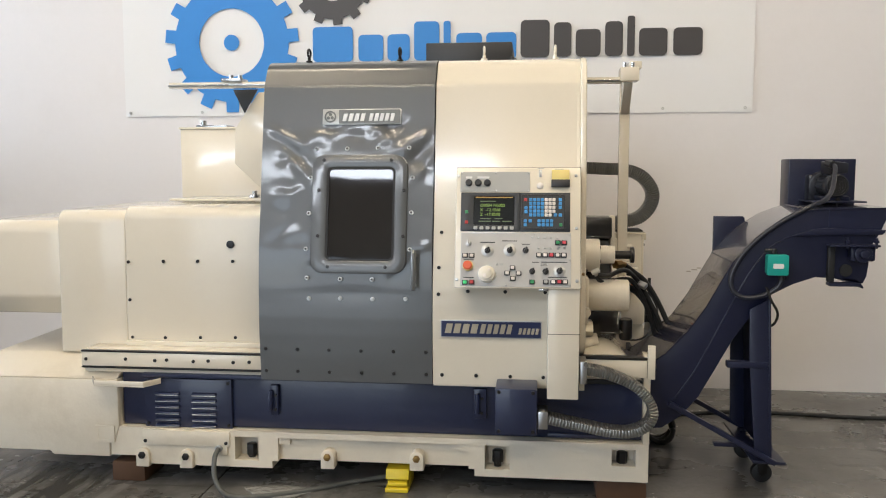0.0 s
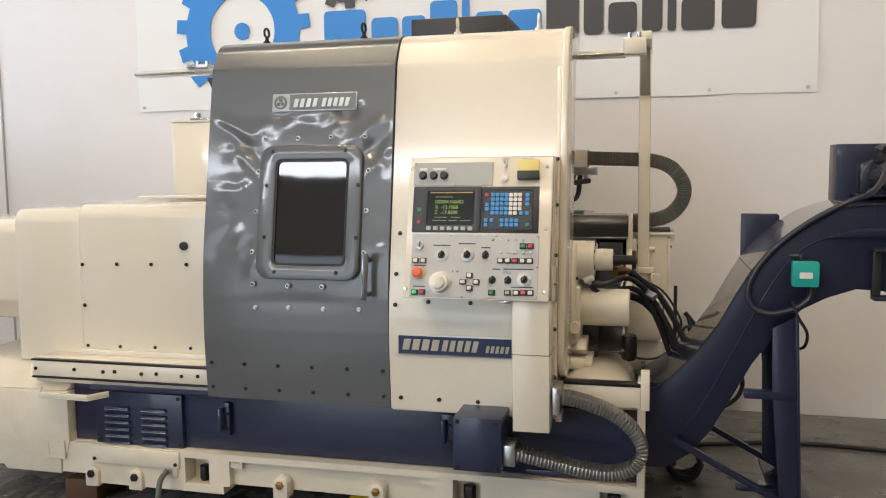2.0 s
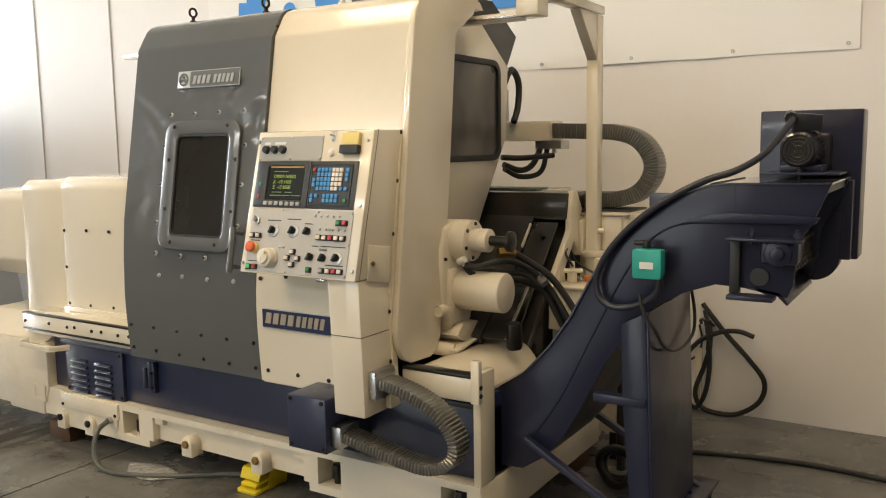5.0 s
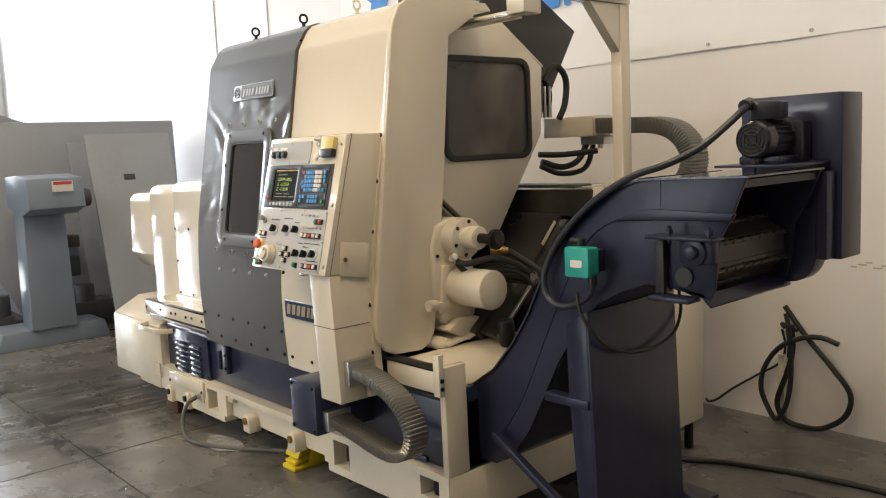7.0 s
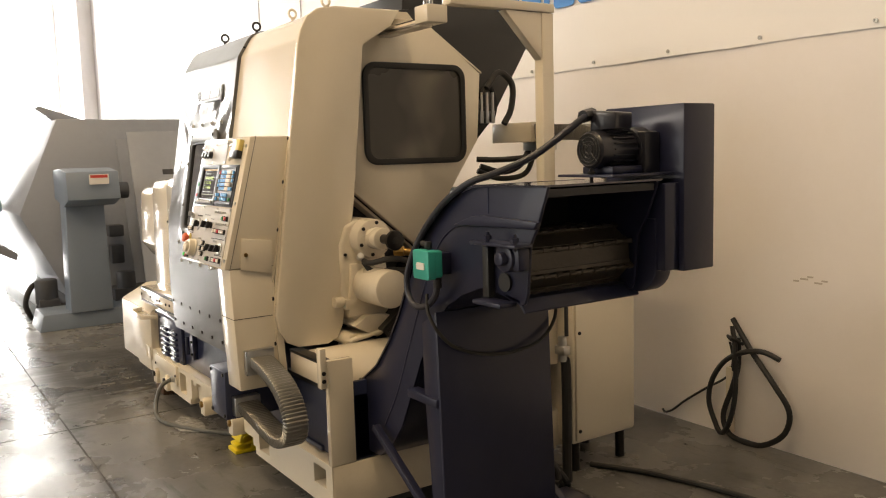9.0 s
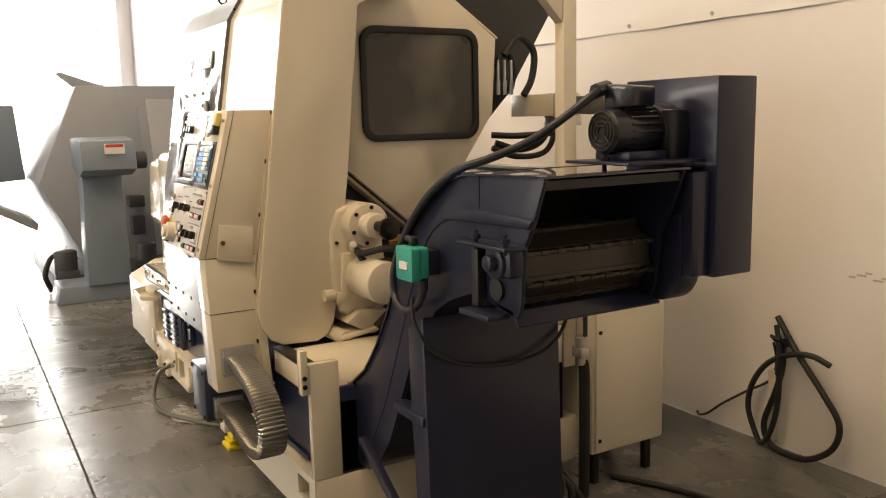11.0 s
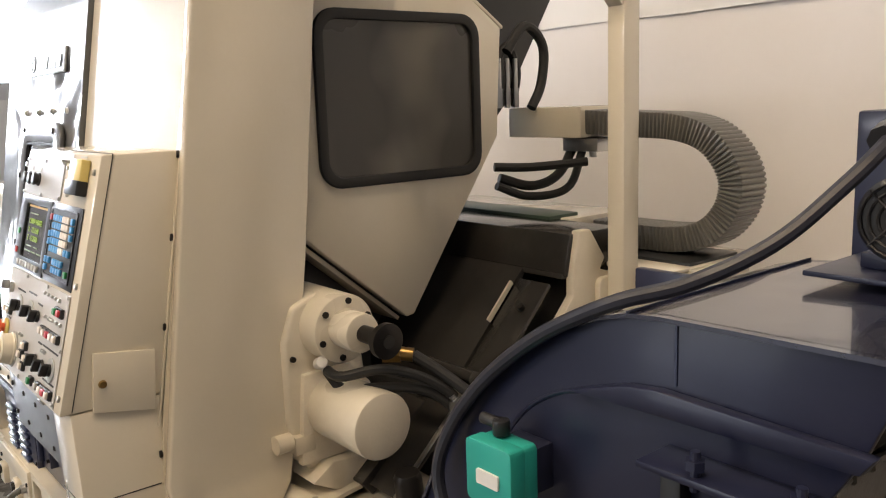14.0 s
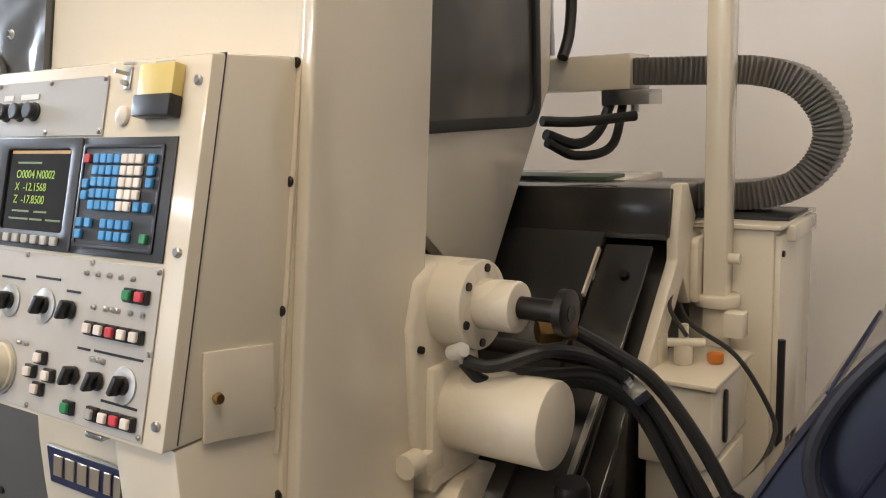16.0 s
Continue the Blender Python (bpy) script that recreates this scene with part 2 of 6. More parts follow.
DIAL = material("ivory_handwheel", (0.72, 0.67, 0.56), 0.35)
PALE_YELLOW = material("pale_yellow_plastic", (0.72, 0.58, 0.2), 0.35)
WHITE_LABEL = material("white_label", (0.75, 0.74, 0.72), 0.5)
RED_LABEL = material("red_label", (0.55, 0.06, 0.05), 0.5)
BADGE_NAVY = material("navy_badge", (0.02, 0.028, 0.085), 0.3, vary=0.1)
BADGE_GOLD = material("champagne_metal_letter", (0.50, 0.43, 0.32), 0.35, 0.6)
BADGE_SILVER = material("silver_nameplate", (0.5, 0.5, 0.48), 0.35, 0.6, vary=0.15)
BADGE_DARK = material("tarnished_nameplate_field", (0.14, 0.145, 0.14), 0.4, 0.4, vary=0.2)
TEAL = material("teal_switch_plastic", (0.02, 0.36, 0.31), 0.4, vary=0.06)
YELLOW = material("yellow_painted_steel", (0.75, 0.58, 0.02), 0.4, vary=0.1, stain=0.3, stain_colour=(0.3, 0.22, 0.02))
WOOD = material("weathered_timber", (0.085, 0.042, 0.02), 0.75, vary=0.35, grain=25, bump=0.3)
BRASS = material("brass_fitting", (0.32, 0.2, 0.07), 0.35, 0.9, vary=0.15)
ORANGE = material("orange_filter_cap", (0.65, 0.2, 0.03), 0.4)
GREEN_COVER = material("dark_green_cover", (0.05, 0.085, 0.06), 0.5)
# both base colours are pushed bluer to hold the daylight glare over them
BLUE_GREY = material("blue_grey_paint_with_glare", (0.19, 0.24, 0.31), 0.4, vary=0.08, grain=40, bump=0.1)
MACHINE_GREY = material("pale_grey_paint_with_glare", (0.29, 0.32, 0.37), 0.45, vary=0.06, grain=30, bump=0.1, stain=0.15)
DARK_MACHINE = material("dark_oily_iron", (0.05, 0.055, 0.065), 0.5, vary=0.3, grain=20, bump=0.3)
TUBE = glowing("lit_fluorescent_tube", (1.0, 0.95, 0.85), 6.0, (0.8, 0.8, 0.8))
FIXTURE = material("white_lamp_housing", (0.75, 0.75, 0.73), 0.5)


# ---- mesh tools ----
BASE = {}


def thing(name, at, label, category, group="", kind=""):
    ob = new(name)
    ob.location = at
    BASE[ob.name] = Vector(at)
    return tagged(ob, label, category, group, kind)


def mesh_from(name, bm, mat, angle=35):
    me = bpy.data.meshes.new(name)
    bmesh.ops.recalc_face_normals(bm, faces=bm.faces)
    bm.to_mesh(me)
    bm.free()
    for p in me.polygons:
        p.use_smooth = True
    me.set_sharp_from_angle(angle=radians(angle))
    me.materials.append(mat)
    return me


def place(ob, parent, at=(0, 0, 0)):
    if parent is not None:
        ob.parent = parent
        ob.location = Vector(at) - BASE.get(parent.name, Vector())
    else:
        ob.location = at
    return ob


def part(name, bm, mat, parent=None, label="", angle=35):
    """A bmesh in world places, as one mesh object under a thing or part."""
    ob = place(new(name, mesh_from(name, bm, mat, angle)), parent)
    return tagged(ob, label) if label else ob


def piece(name, me, parent, at, turn=None):
    """One more object on a shared mesh, at a world place."""
    ob = place(new(name, me), parent, at)
    if turn is not None:
        ob.rotation_euler = turn
    return ob


def bevelled(bm, width, seg=2, sharp=25):
    if width > 0:
        es = [e for e in bm.edges if len(e.link_faces) == 2 and e.calc_face_angle(0) > radians(sharp)]
        bmesh.ops.bevel(bm, geom=es, offset=width, segments=seg, profile=0.5, affect="EDGES", clamp_overlap=True)
    return bm


def box(x0, x1, y0, y1, z0, z1, b=0.004, seg=2):
    bm = bmesh.new()
    bmesh.ops.create_cube(bm, size=1, matrix=Matrix.Translation(((x0 + x1) / 2, (y0 + y1) / 2, (z0 + z1) / 2)) @ Matrix.Diagonal((x1 - x0, y1 - y0, z1 - z0, 1)))
    return bevelled(bm, b, seg)


def prism(pts, axis, a, b, bevel=0.004, seg=2, sharp=25):
    """A polygon pushed along an axis from a to b; pts leave that axis out."""
    def at(p, k):
        return {"x": (k, p[0], p[1]), "y": (p[0], k, p[1]), "z": (p[0], p[1], k)}[axis]
    bm = bmesh.new()
    lo, hi = [bm.verts.new(at(p, a)) for p in pts], [bm.verts.new(at(p, b)) for p in pts]
    bm.faces.new(lo), bm.faces.new(hi[::-1])
    n = len(pts)
    for i in range(n):
        bm.faces.new((lo[i], hi[i], hi[(i + 1) % n], lo[(i + 1) % n]))
    bmesh.ops.recalc_face_normals(bm, faces=bm.faces)
    return bevelled(bm, bevel, seg, sharp)


def ring_prism(outer, inner, axis, a, b, bevel=0.0):
    """A frame: the outline less the hole, both with as many points."""
    def at(p, k):
        return {"x": (k, p[0], p[1]), "y": (p[0], k, p[1]), "z": (p[0], p[1], k)}[axis]
    bm = bmesh.new()
    rows = [[bm.verts.new(at(p, k)) for p in loop] for loop, k in ((outer, a), (outer, b), (inner, b), (inner, a))]
    n = len(outer)
    for j in range(4):
        for i in range(n):
            bm.faces.new((rows[j][i], rows[j][(i + 1) % n], rows[(j + 1) % 4][(i + 1) % n], rows[(j + 1) % 4][i]))
    bmesh.ops.recalc_face_normals(bm, faces=bm.faces)
    return bevelled(bm, bevel, 2, 40)


def rounded(x0, x1, y0, y1, r, n=6):
    out = []
    for cx, cy, a0 in ((x1 - r, y1 - r, 0), (x0 + r, y1 - r, 90), (x0 + r, y0 + r, 180), (x1 - r, y0 + r, 270)):
        for i in range(n + 1):
            a = radians(a0 + 90 * i / n)
            out.append((cx + r * math.cos(a), cy + r * math.sin(a)))
    return out


def arc(cx, cy, r, a0, a1, n):
    return [(cx + r * math.cos(radians(a0 + (a1 - a0) * i / n)), cy + r * math.sin(radians(a0 + (a1 - a0) * i / n))) for i in range(n + 1)]


def lathe_turn(p0, p1, profile, n=28):
    """A turned body about the line p0 to p1: profile of (way along 0..1, radius)."""
    p0, p1 = Vector(p0), Vector(p1)
    d = p1 - p0
    q = d.to_track_quat("Z", "Y")
    bm = bmesh.new()
    rows = []
    for k, r in profile:
        rows.append([bm.verts.new(p0 + d * k + q @ Vector((r * math.cos(2 * math.pi * i / n), r * math.sin(2 * math.pi * i / n), 0))) for i in range(n)])
    for a, b in zip(rows, rows[1:]):
        for i in range(n):
            bm.faces.new((a[i], a[(i + 1) % n], b[(i + 1) % n], b[i]))
    bm.faces.new(rows[0][::-1]), bm.faces.new(rows[-1])
    return bm


def rod(p0, p1, r, r2=None, n=24, b=0.0):
    r2 = r if r2 is None else r2
    length = (Vector(p1) - Vector(p0)).length
    if b:
        k = b / length
        return lathe_turn(p0, p1, [(0, r - b), (k * 0.3, r - b * 0.3), (k, r), (1 - k, r2), (1 - k * 0.3, r2 - b * 0.3), (1, r2 - b)], n)
    return lathe_turn(p0, p1, [(0, r), (1, r2)], n)


def glide(pts, step):
    """A smooth line through the points, cut into steps."""
    P = [Vector(p) for p in pts]
    P = [P[0] * 2 - P[1]] + P + [P[-1] * 2 - P[-2]]
    dense = []
    for i in range(1, len(P) - 2):
        for k in range(120):
            t = k / 120
            a, b, c, d = P[i - 1:i + 3]
            dense.append(0.5 * (2 * b + (c - a) * t + (2 * a - 5 * b + 4 * c - d) * t * t + (3 * b - a - 3 * c + d) * t ** 3))
    dense.append(P[-2])
    out, left = [dense[0]], 0.0
    for a, b in zip(dense, dense[1:]):
        left += (b - a).length
        if left >= step:
            out.append(b)
            left = 0.0
    return out


def sweep(line, section, side=None, swell=None):
    """A section carried along a line of Vectors; side holds its first axis; swell gives each ring's size."""
    bm = bmesh.new()
    rows, last = [], Vector(side) if side is not None else None
    for i, p in enumerate(line):
        d = (line[min(i + 1, len(line) - 1)] - line[max(i - 1, 0)]).normalized()
        if last is None:
            last = d.orthogonal()
        s = (Vector(side) if side is not None else last)
        s = (s - d * s.dot(d)).normalized()
        last = s
        u = d.cross(s)
        k = swell(i) if swell else 1.0
        rows.append([bm.verts.new(p + s * (a * k) + u * (b * k)) for a, b in section])
    n = len(section)
    for a, b in zip(rows, rows[1:]):
        for i in range(n):
            bm.faces.new((a[i], a[(i + 1) % n], b[(i + 1) % n], b[i]))
    bm.faces.new(rows[0][::-1]), bm.faces.new(rows[-1])
    return bm


def circle(r, n=10):
    return [(r * math.cos(2 * math.pi * i / n), r * math.sin(2 * math.pi * i / n)) for i in range(n)]


def hose(pts, r, step=0.02, n=10):
    return sweep(glide(pts, step), circle(r, n))


def join(*bms):
    out = bmesh.new()
    for b in bms:
        me = bpy.data.meshes.new("join")
        b.to_mesh(me)
        b.free()
        out.from_mesh(me)
        bpy.data.meshes.remove(me)
    return out


def moved(bm, m):
    bmesh.ops.transform(bm, matrix=m, verts=bm.verts)
    return bm


def relief(xs, zs, depth, back, zshift=None):
    """A front that steps in and out: columns xs, rows zs, depth(i, j) gives each cell's y; closed at back."""
    bm = bmesh.new()
    cache = {}

    def v(x, y, z):
        k = (round(x, 4), round(y, 4), round(z, 4))
        if k not in cache:
            cache[k] = bm.verts.new((x, y, z))
        return cache[k]

    def face(*q):
        try:
            bm.faces.new(q)
        except ValueError:
            pass
    nx, nz = len(xs) - 1, len(zs) - 1
    D = [[depth(i, j) for j in range(nz)] for i in range(nx)]

    def get(i, j):
        return D[i][j] if 0 <= i < nx and 0 <= j < nz and D[i][j] is not None else back
    for i in range(nx):
        for j in range(nz):
            d = D[i][j]
            if d is None:
                continue
            x0, x1, z0, z1 = xs[i], xs[i + 1], zs[j], zs[j + 1]
            face(v(x0, d, z0), v(x1, d, z0), v(x1, d, z1), v(x0, d, z1))
            for (a, b_, c) in (((x0, z0), (x0, z1), get(i - 1, j)), ((x1, z0), (x1, z1), get(i + 1, j)), ((x0, z0), (x1, z0), get(i, j - 1)), ((x0, z1), (x1, z1), get(i, j + 1))):
                if c > d + 1e-5:
                    face(v(a[0], d, a[1]), v(b_[0], d, b_[1]), v(b_[0], c, b_[1]), v(a[0], c, a[1]))
    return bm


def tilt_frame(origin, slope):
    """Local x, y up a leaning front, z out of it."""
    s = Vector((0, slope, 1)).normalized()
    w = Vector((1, 0, 0)).cross(s)
    return Matrix(((1, 0, 0, origin[0]), (0, s.y, w.y, origin[1]), (0, s.z, w.z, origin[2]), (0, 0, 0, 1)))


def lettering(words, size, at, m, mat, parent, name="readout"):
    cu = bpy.data.curves.new(name, "FONT")
    cu.body, cu.size, cu.extrude = words, size, 0.0003
    tmp = bpy.data.objects.new(name, cu)
    scene.collection.objects.link(tmp)
    me = bpy.data.meshes.new_from_object(tmp)
    bpy.data.objects.remove(tmp)
    me.transform(m @ Matrix.Translation(at))
    me.materials.clear()
    me.materials.append(mat)
    return place(new(name, me), parent)

# ---- the hall ----
def structure(name, bm, mat, label, category):
    ob = part(name, bm, mat)
    return tagged(ob, label, category, kind="structure")


def wall_with_door(name, along, at, lo, hi, d0, d1, dh, thick, label, band=None, mat=UNSEEN_GREY):
    """A wall along x or y with a door opening, and maybe a band of high windows, that go through it."""
    cells = [(lo, d0, 0, dh), (d1, hi, 0, dh)]
    if band:
        b0, b1, z0, z1 = band
        cells += [(lo, hi, dh, z0), (lo, b0, z0, z1), (b1, hi, z0, z1), (lo, hi, z1, TOP_Z)]
    else:
        cells += [(lo, hi, dh, TOP_Z)]
    bms = [box(a, c, at, at + thick, z0, z1, 0.0) if along == "x" else box(at, at + thick, a, c, z0, z1, 0.0) for a, c, z0, z1 in cells]
    return structure(name, join(*bms), mat, label, "wall")


structure("wall_north", box(WEST_X, EAST_X, WALL_Y, WALL_Y + 0.2, 0, TOP_Z, 0.0), PLASTER, "white painted tilt-up concrete hall wall, scuffed", "wall")
# east and south walls are out of view; their grey limits ambient fill
structure("wall_east", box(EAST_X, EAST_X + 0.2, SOUTH_Y, WALL_Y, 0, TOP_Z, 0.0), UNSEEN_GREY, "unseen hall wall, grey to cut fill light", "wall")
south = wall_with_door("wall_south", "x", SOUTH_Y - 0.2, WEST_X, EAST_X, *DOOR_S, 0.2, "grey block hall wall with an open roller door", (-12.3, -0.7, 6.0, 6.4))
wall_with_door("wall_west", "y", WEST_X - 0.2, SOUTH_Y, WALL_Y, *DOOR_W, 0.2, "white painted hall wall with an open bright roller door", mat=PLASTER)
structure("ceiling", box(WEST_X, EAST_X, SOUTH_Y, WALL_Y, TOP_Z, TOP_Z + 0.2, 0.0), CEILING, "unseen hall roof, grey to cut fill light", "ceiling")
# added self-lit sheet behind the west door, in place of bright outdoors
structure("backdrop", box(-19.6, -19.5, -6.0, 9.0, -0.28, 7.0, 0.0), DAY_GLOW, "added glowing sheet for the blown-out daylight beyond the open door", "backdrop")
structure("ground", box(-120, 120, -120, 120, -0.4, -0.30, 0.0), ASPHALT, "sunlit grey asphalt yard outside", "ground")

for jx in (-5.25, -4.2):
    structure("wall_joint", box(jx - 0.009, jx + 0.009, WALL_Y - 0.006, WALL_Y - 0.001, 0, TOP_Z, 0.002), JOINT_GREY, "vertical sealed joint in the white wall", "wall joint")

structure("door_jamb", box(-14.3, -13.3, WALL_Y - 0.25, WALL_Y - 0.003, 0, TOP_Z, 0.01), PLASTER, "white pilaster beside the bright roller door", "pilaster")

floor = thing("floor", (0, 0, 0), "stained sealed grey concrete floor with saw-cut joints", "floor", kind="structure")
part("joint_bed", box(WEST_X, EAST_X, SOUTH_Y - 0.2, WALL_Y, -0.29, -0.006, 0.0), JOINT, floor)
xs = [WEST_X, -15.37, -10.77, -6.17, -1.57, 3.03, EAST_X]
ys = [SOUTH_Y - 0.2, -6.0, -1.4, 3.22, WALL_Y]
for i in range(len(xs) - 1):
    for j in range(len(ys) - 1):
        part("slab", box(xs[i] + 0.005, xs[i + 1] - 0.005, ys[j] + 0.005, ys[j + 1] - 0.005, -0.2, 0, 0.0), CONCRETE, floor)

lamp0 = None
for lx, ly in LAMPS:
    if lamp0 is None:
        lamp0 = thing("ceiling_light", (lx, ly, TOP_Z - 0.4), "white twin-tube fluorescent ceiling light, lit", "ceiling light", "ceiling lights")
        part("housing", prism([(ly - 0.16, TOP_Z - 0.40), (ly - 0.08, TOP_Z - 0.34), (ly + 0.08, TOP_Z - 0.34), (ly + 0.16, TOP_Z - 0.40)], "x", lx - 1.22, lx + 1.22, 0.004), FIXTURE, lamp0)
        for dy in (-0.07, 0.07):
            part("tube", rod((lx - 1.2, ly + dy, TOP_Z - 0.43), (lx + 1.2, ly + dy, TOP_Z - 0.43), 0.019, n=12), TUBE, lamp0)
        for dx in (-1.0, 1.0):
            part("hanger", rod((lx + dx, ly, TOP_Z - 0.35), (lx + dx, ly, TOP_Z), 0.006, n=8), STEEL, lamp0)
    else:
        copy_thing(lamp0, pose(lx, ly, TOP_Z - 0.4))

# banner with the plain gear marks and letter blocks
def banner():
    b = thing("banner", (-0.78, WALL_Y, 1.93), "white vinyl wall banner with blue and dark print", "banner")
    bm = bmesh.new()
    nx, nz = 90, 28
    front, back = [], []
    for i in range(nx + 1):
        a, c = [], []
        for j in range(nz + 1):
            x, z = -3.02 + 4.49 * i / nx, 1.935 + 1.32 * j / nz
            sag = 0.004 * math.exp(-((z - 1.935) / 0.08) ** 2) * abs(math.sin(i * 0.35)) + 0.003 * math.sin(i * 0.21 + j * 0.3)
            z2 = z + (0.004 * math.sin(math.pi * ((i % 15) / 15)) if j == 0 else 0)
            a.append(bm.verts.new((x, WALL_Y - 0.007 - sag, z2)))
            c.append(bm.verts.new((x, WALL_Y - 0.002, z2)))
        front.append(a), back.append(c)
    for i in range(nx):
        for j in range(nz):
            bm.faces.new((front[i][j], front[i + 1][j], front[i + 1][j + 1], front[i][j + 1]))
            bm.faces.new((back[i][j], back[i][j + 1], back[i + 1][j + 1], back[i + 1][j]))
        for j in (0, nz):
            bm.faces.new((front[i][j], front[i + 1][j], back[i + 1][j], back[i][j]))
    for j in range(nz):
        for i in (0, nx):
            bm.faces.new((front[i][j], front[i][j + 1], back[i][j + 1], back[i][j]))
    part("sheet", bm, VINYL, b, angle=60)
    py0, py1 = WALL_Y - 0.020, WALL_Y - 0.016

    def gear(cx, cz, r, teeth, hole, mat, turn):
        outer, inner = [], []
        for k in range(teeth):
            for f, rr in ((-0.27, 0.85), (-0.22, 1.0), (0.22, 1.0), (0.27, 0.85), (0.4, 0.85), (0.6, 0.85)):
                a = 2 * math.pi * (k + f) / teeth + turn
                outer.append((cx + r * rr * math.cos(a), cz + r * rr * math.sin(a)))
                inner.append((cx + hole * math.cos(a), cz + hole * math.sin(a)))
        part("gear_mark", ring_prism(outer, inner, "y", py0, py1), mat, b)
    gear(-2.194, 2.462, 0.50, 15, 0.243, PRINT_BLUE, 0.1)
    part("gear_dot", rod((-2.194, py0, 2.462), (-2.194, py1, 2.462), 0.057), PRINT_BLUE, b)
    gear(-1.44, 2.86, 0.29, 12, 0.12, PRINT_DARK, 0.12)

    def blocks(spec, z0, mat):
        for x0, x1, h in spec:
            part("letter_block", prism(rounded(x0, x1, z0, z0 + h, min(0.03, (x1 - x0) * 0.3), 3), "y", py0, py1, 0.0), mat, b)
    blocks([(-1.592, -1.30, 0.245), (-1.26, -1.08, 0.185), (-1.05, -0.89, 0.185), (-0.86, -0.68, 0.27), (-0.65, -0.60, 0.27), (-0.56, -0.38, 0.185), (-0.35, -0.14, 0.185)], 2.315, PRINT_BLUE)
    blocks([(-0.11, 0.09, 0.255), (0.12, 0.24, 0.235), (0.27, 0.44, 0.185), (0.47, 0.59, 0.235), (0.62, 0.67, 0.27), (0.70, 0.89, 0.185), (0.93, 1.125, 0.185)], 2.325, PRINT_DARK)
    for k in range(9):
        gx = -2.98 + k * 0.55
        part("grommet", ring_prism([(gx + 0.010 * math.cos(a * 0.5236), 1.965 + 0.010 * math.sin(a * 0.5236)) for a in range(12)], [(gx + 0.005 * math.cos(a * 0.5236), 1.965 + 0.005 * math.sin(a * 0.5236)) for a in range(12)], "y", WALL_Y - 0.019, WALL_Y - 0.010), BADGE_SILVER, b)


banner()

# ---- the lathe ----
lathe = thing("cnc_lathe", (-0.8, 4.3, 0.0), "cream and navy slant-bed turning machine with dented grey door", "lathe")
FRONT = tilt_frame((0, 3.770, 1.182), 0.175)     # plane of the sliding door
COVER = tilt_frame((0, 3.785, 1.182), 0.175)     # plane of the fixed front cover
PANEL = tilt_frame((0, 3.546, 1.026), 0.263)     # face of the operator panel


def v_of(z):
    return (z - 1.182) * math.sqrt(1 + 0.175 ** 2)


def screw_mesh(name, r, h, mat, n=10):
    bm = join(lathe_turn((0, 0, 0), (0, 0, h), [(0, r), (0.7, r), (1, r * 0.75)], n), rod((0, 0, h * 0.9), (0, 0, h * 1.02), r * 0.4, n=6))
    return mesh_from(name, bm, mat)


SCREW_ME = screw_mesh("screw", 0.0085, 0.006, SCREW)
RIVET_ME = mesh_from("bolt", join(lathe_turn((0, 0, 0), (0, 0, 0.004), [(0, 0.0105), (0.6, 0.0105), (1, 0.009)], 12), lathe_turn((0, 0, 0.003), (0, 0, 0.009), [(0, 0.0065), (1, 0.0065)], 8)), RIVET)
RIVET_DOT = mesh_from("bolt_socket", lathe_turn((0, 0, 0.0085), (0, 0, 0.0098), [(0, 0.0056), (1, 0.0056)], 8), SCREW)
FACE_Y = Euler((radians(90), 0, 0))
FACE_X = Euler((0, radians(90), 0))


def on_plane(me, name, frame_m, x, v, parent, out=0.0):
    ob = new(name, me)
    ob.parent = parent
    base = BASE.get(parent.name, Vector())
    ob.matrix_basis = Matrix.Translation(-base) @ frame_m @ Matrix.Translation((x, v, out))
    return ob


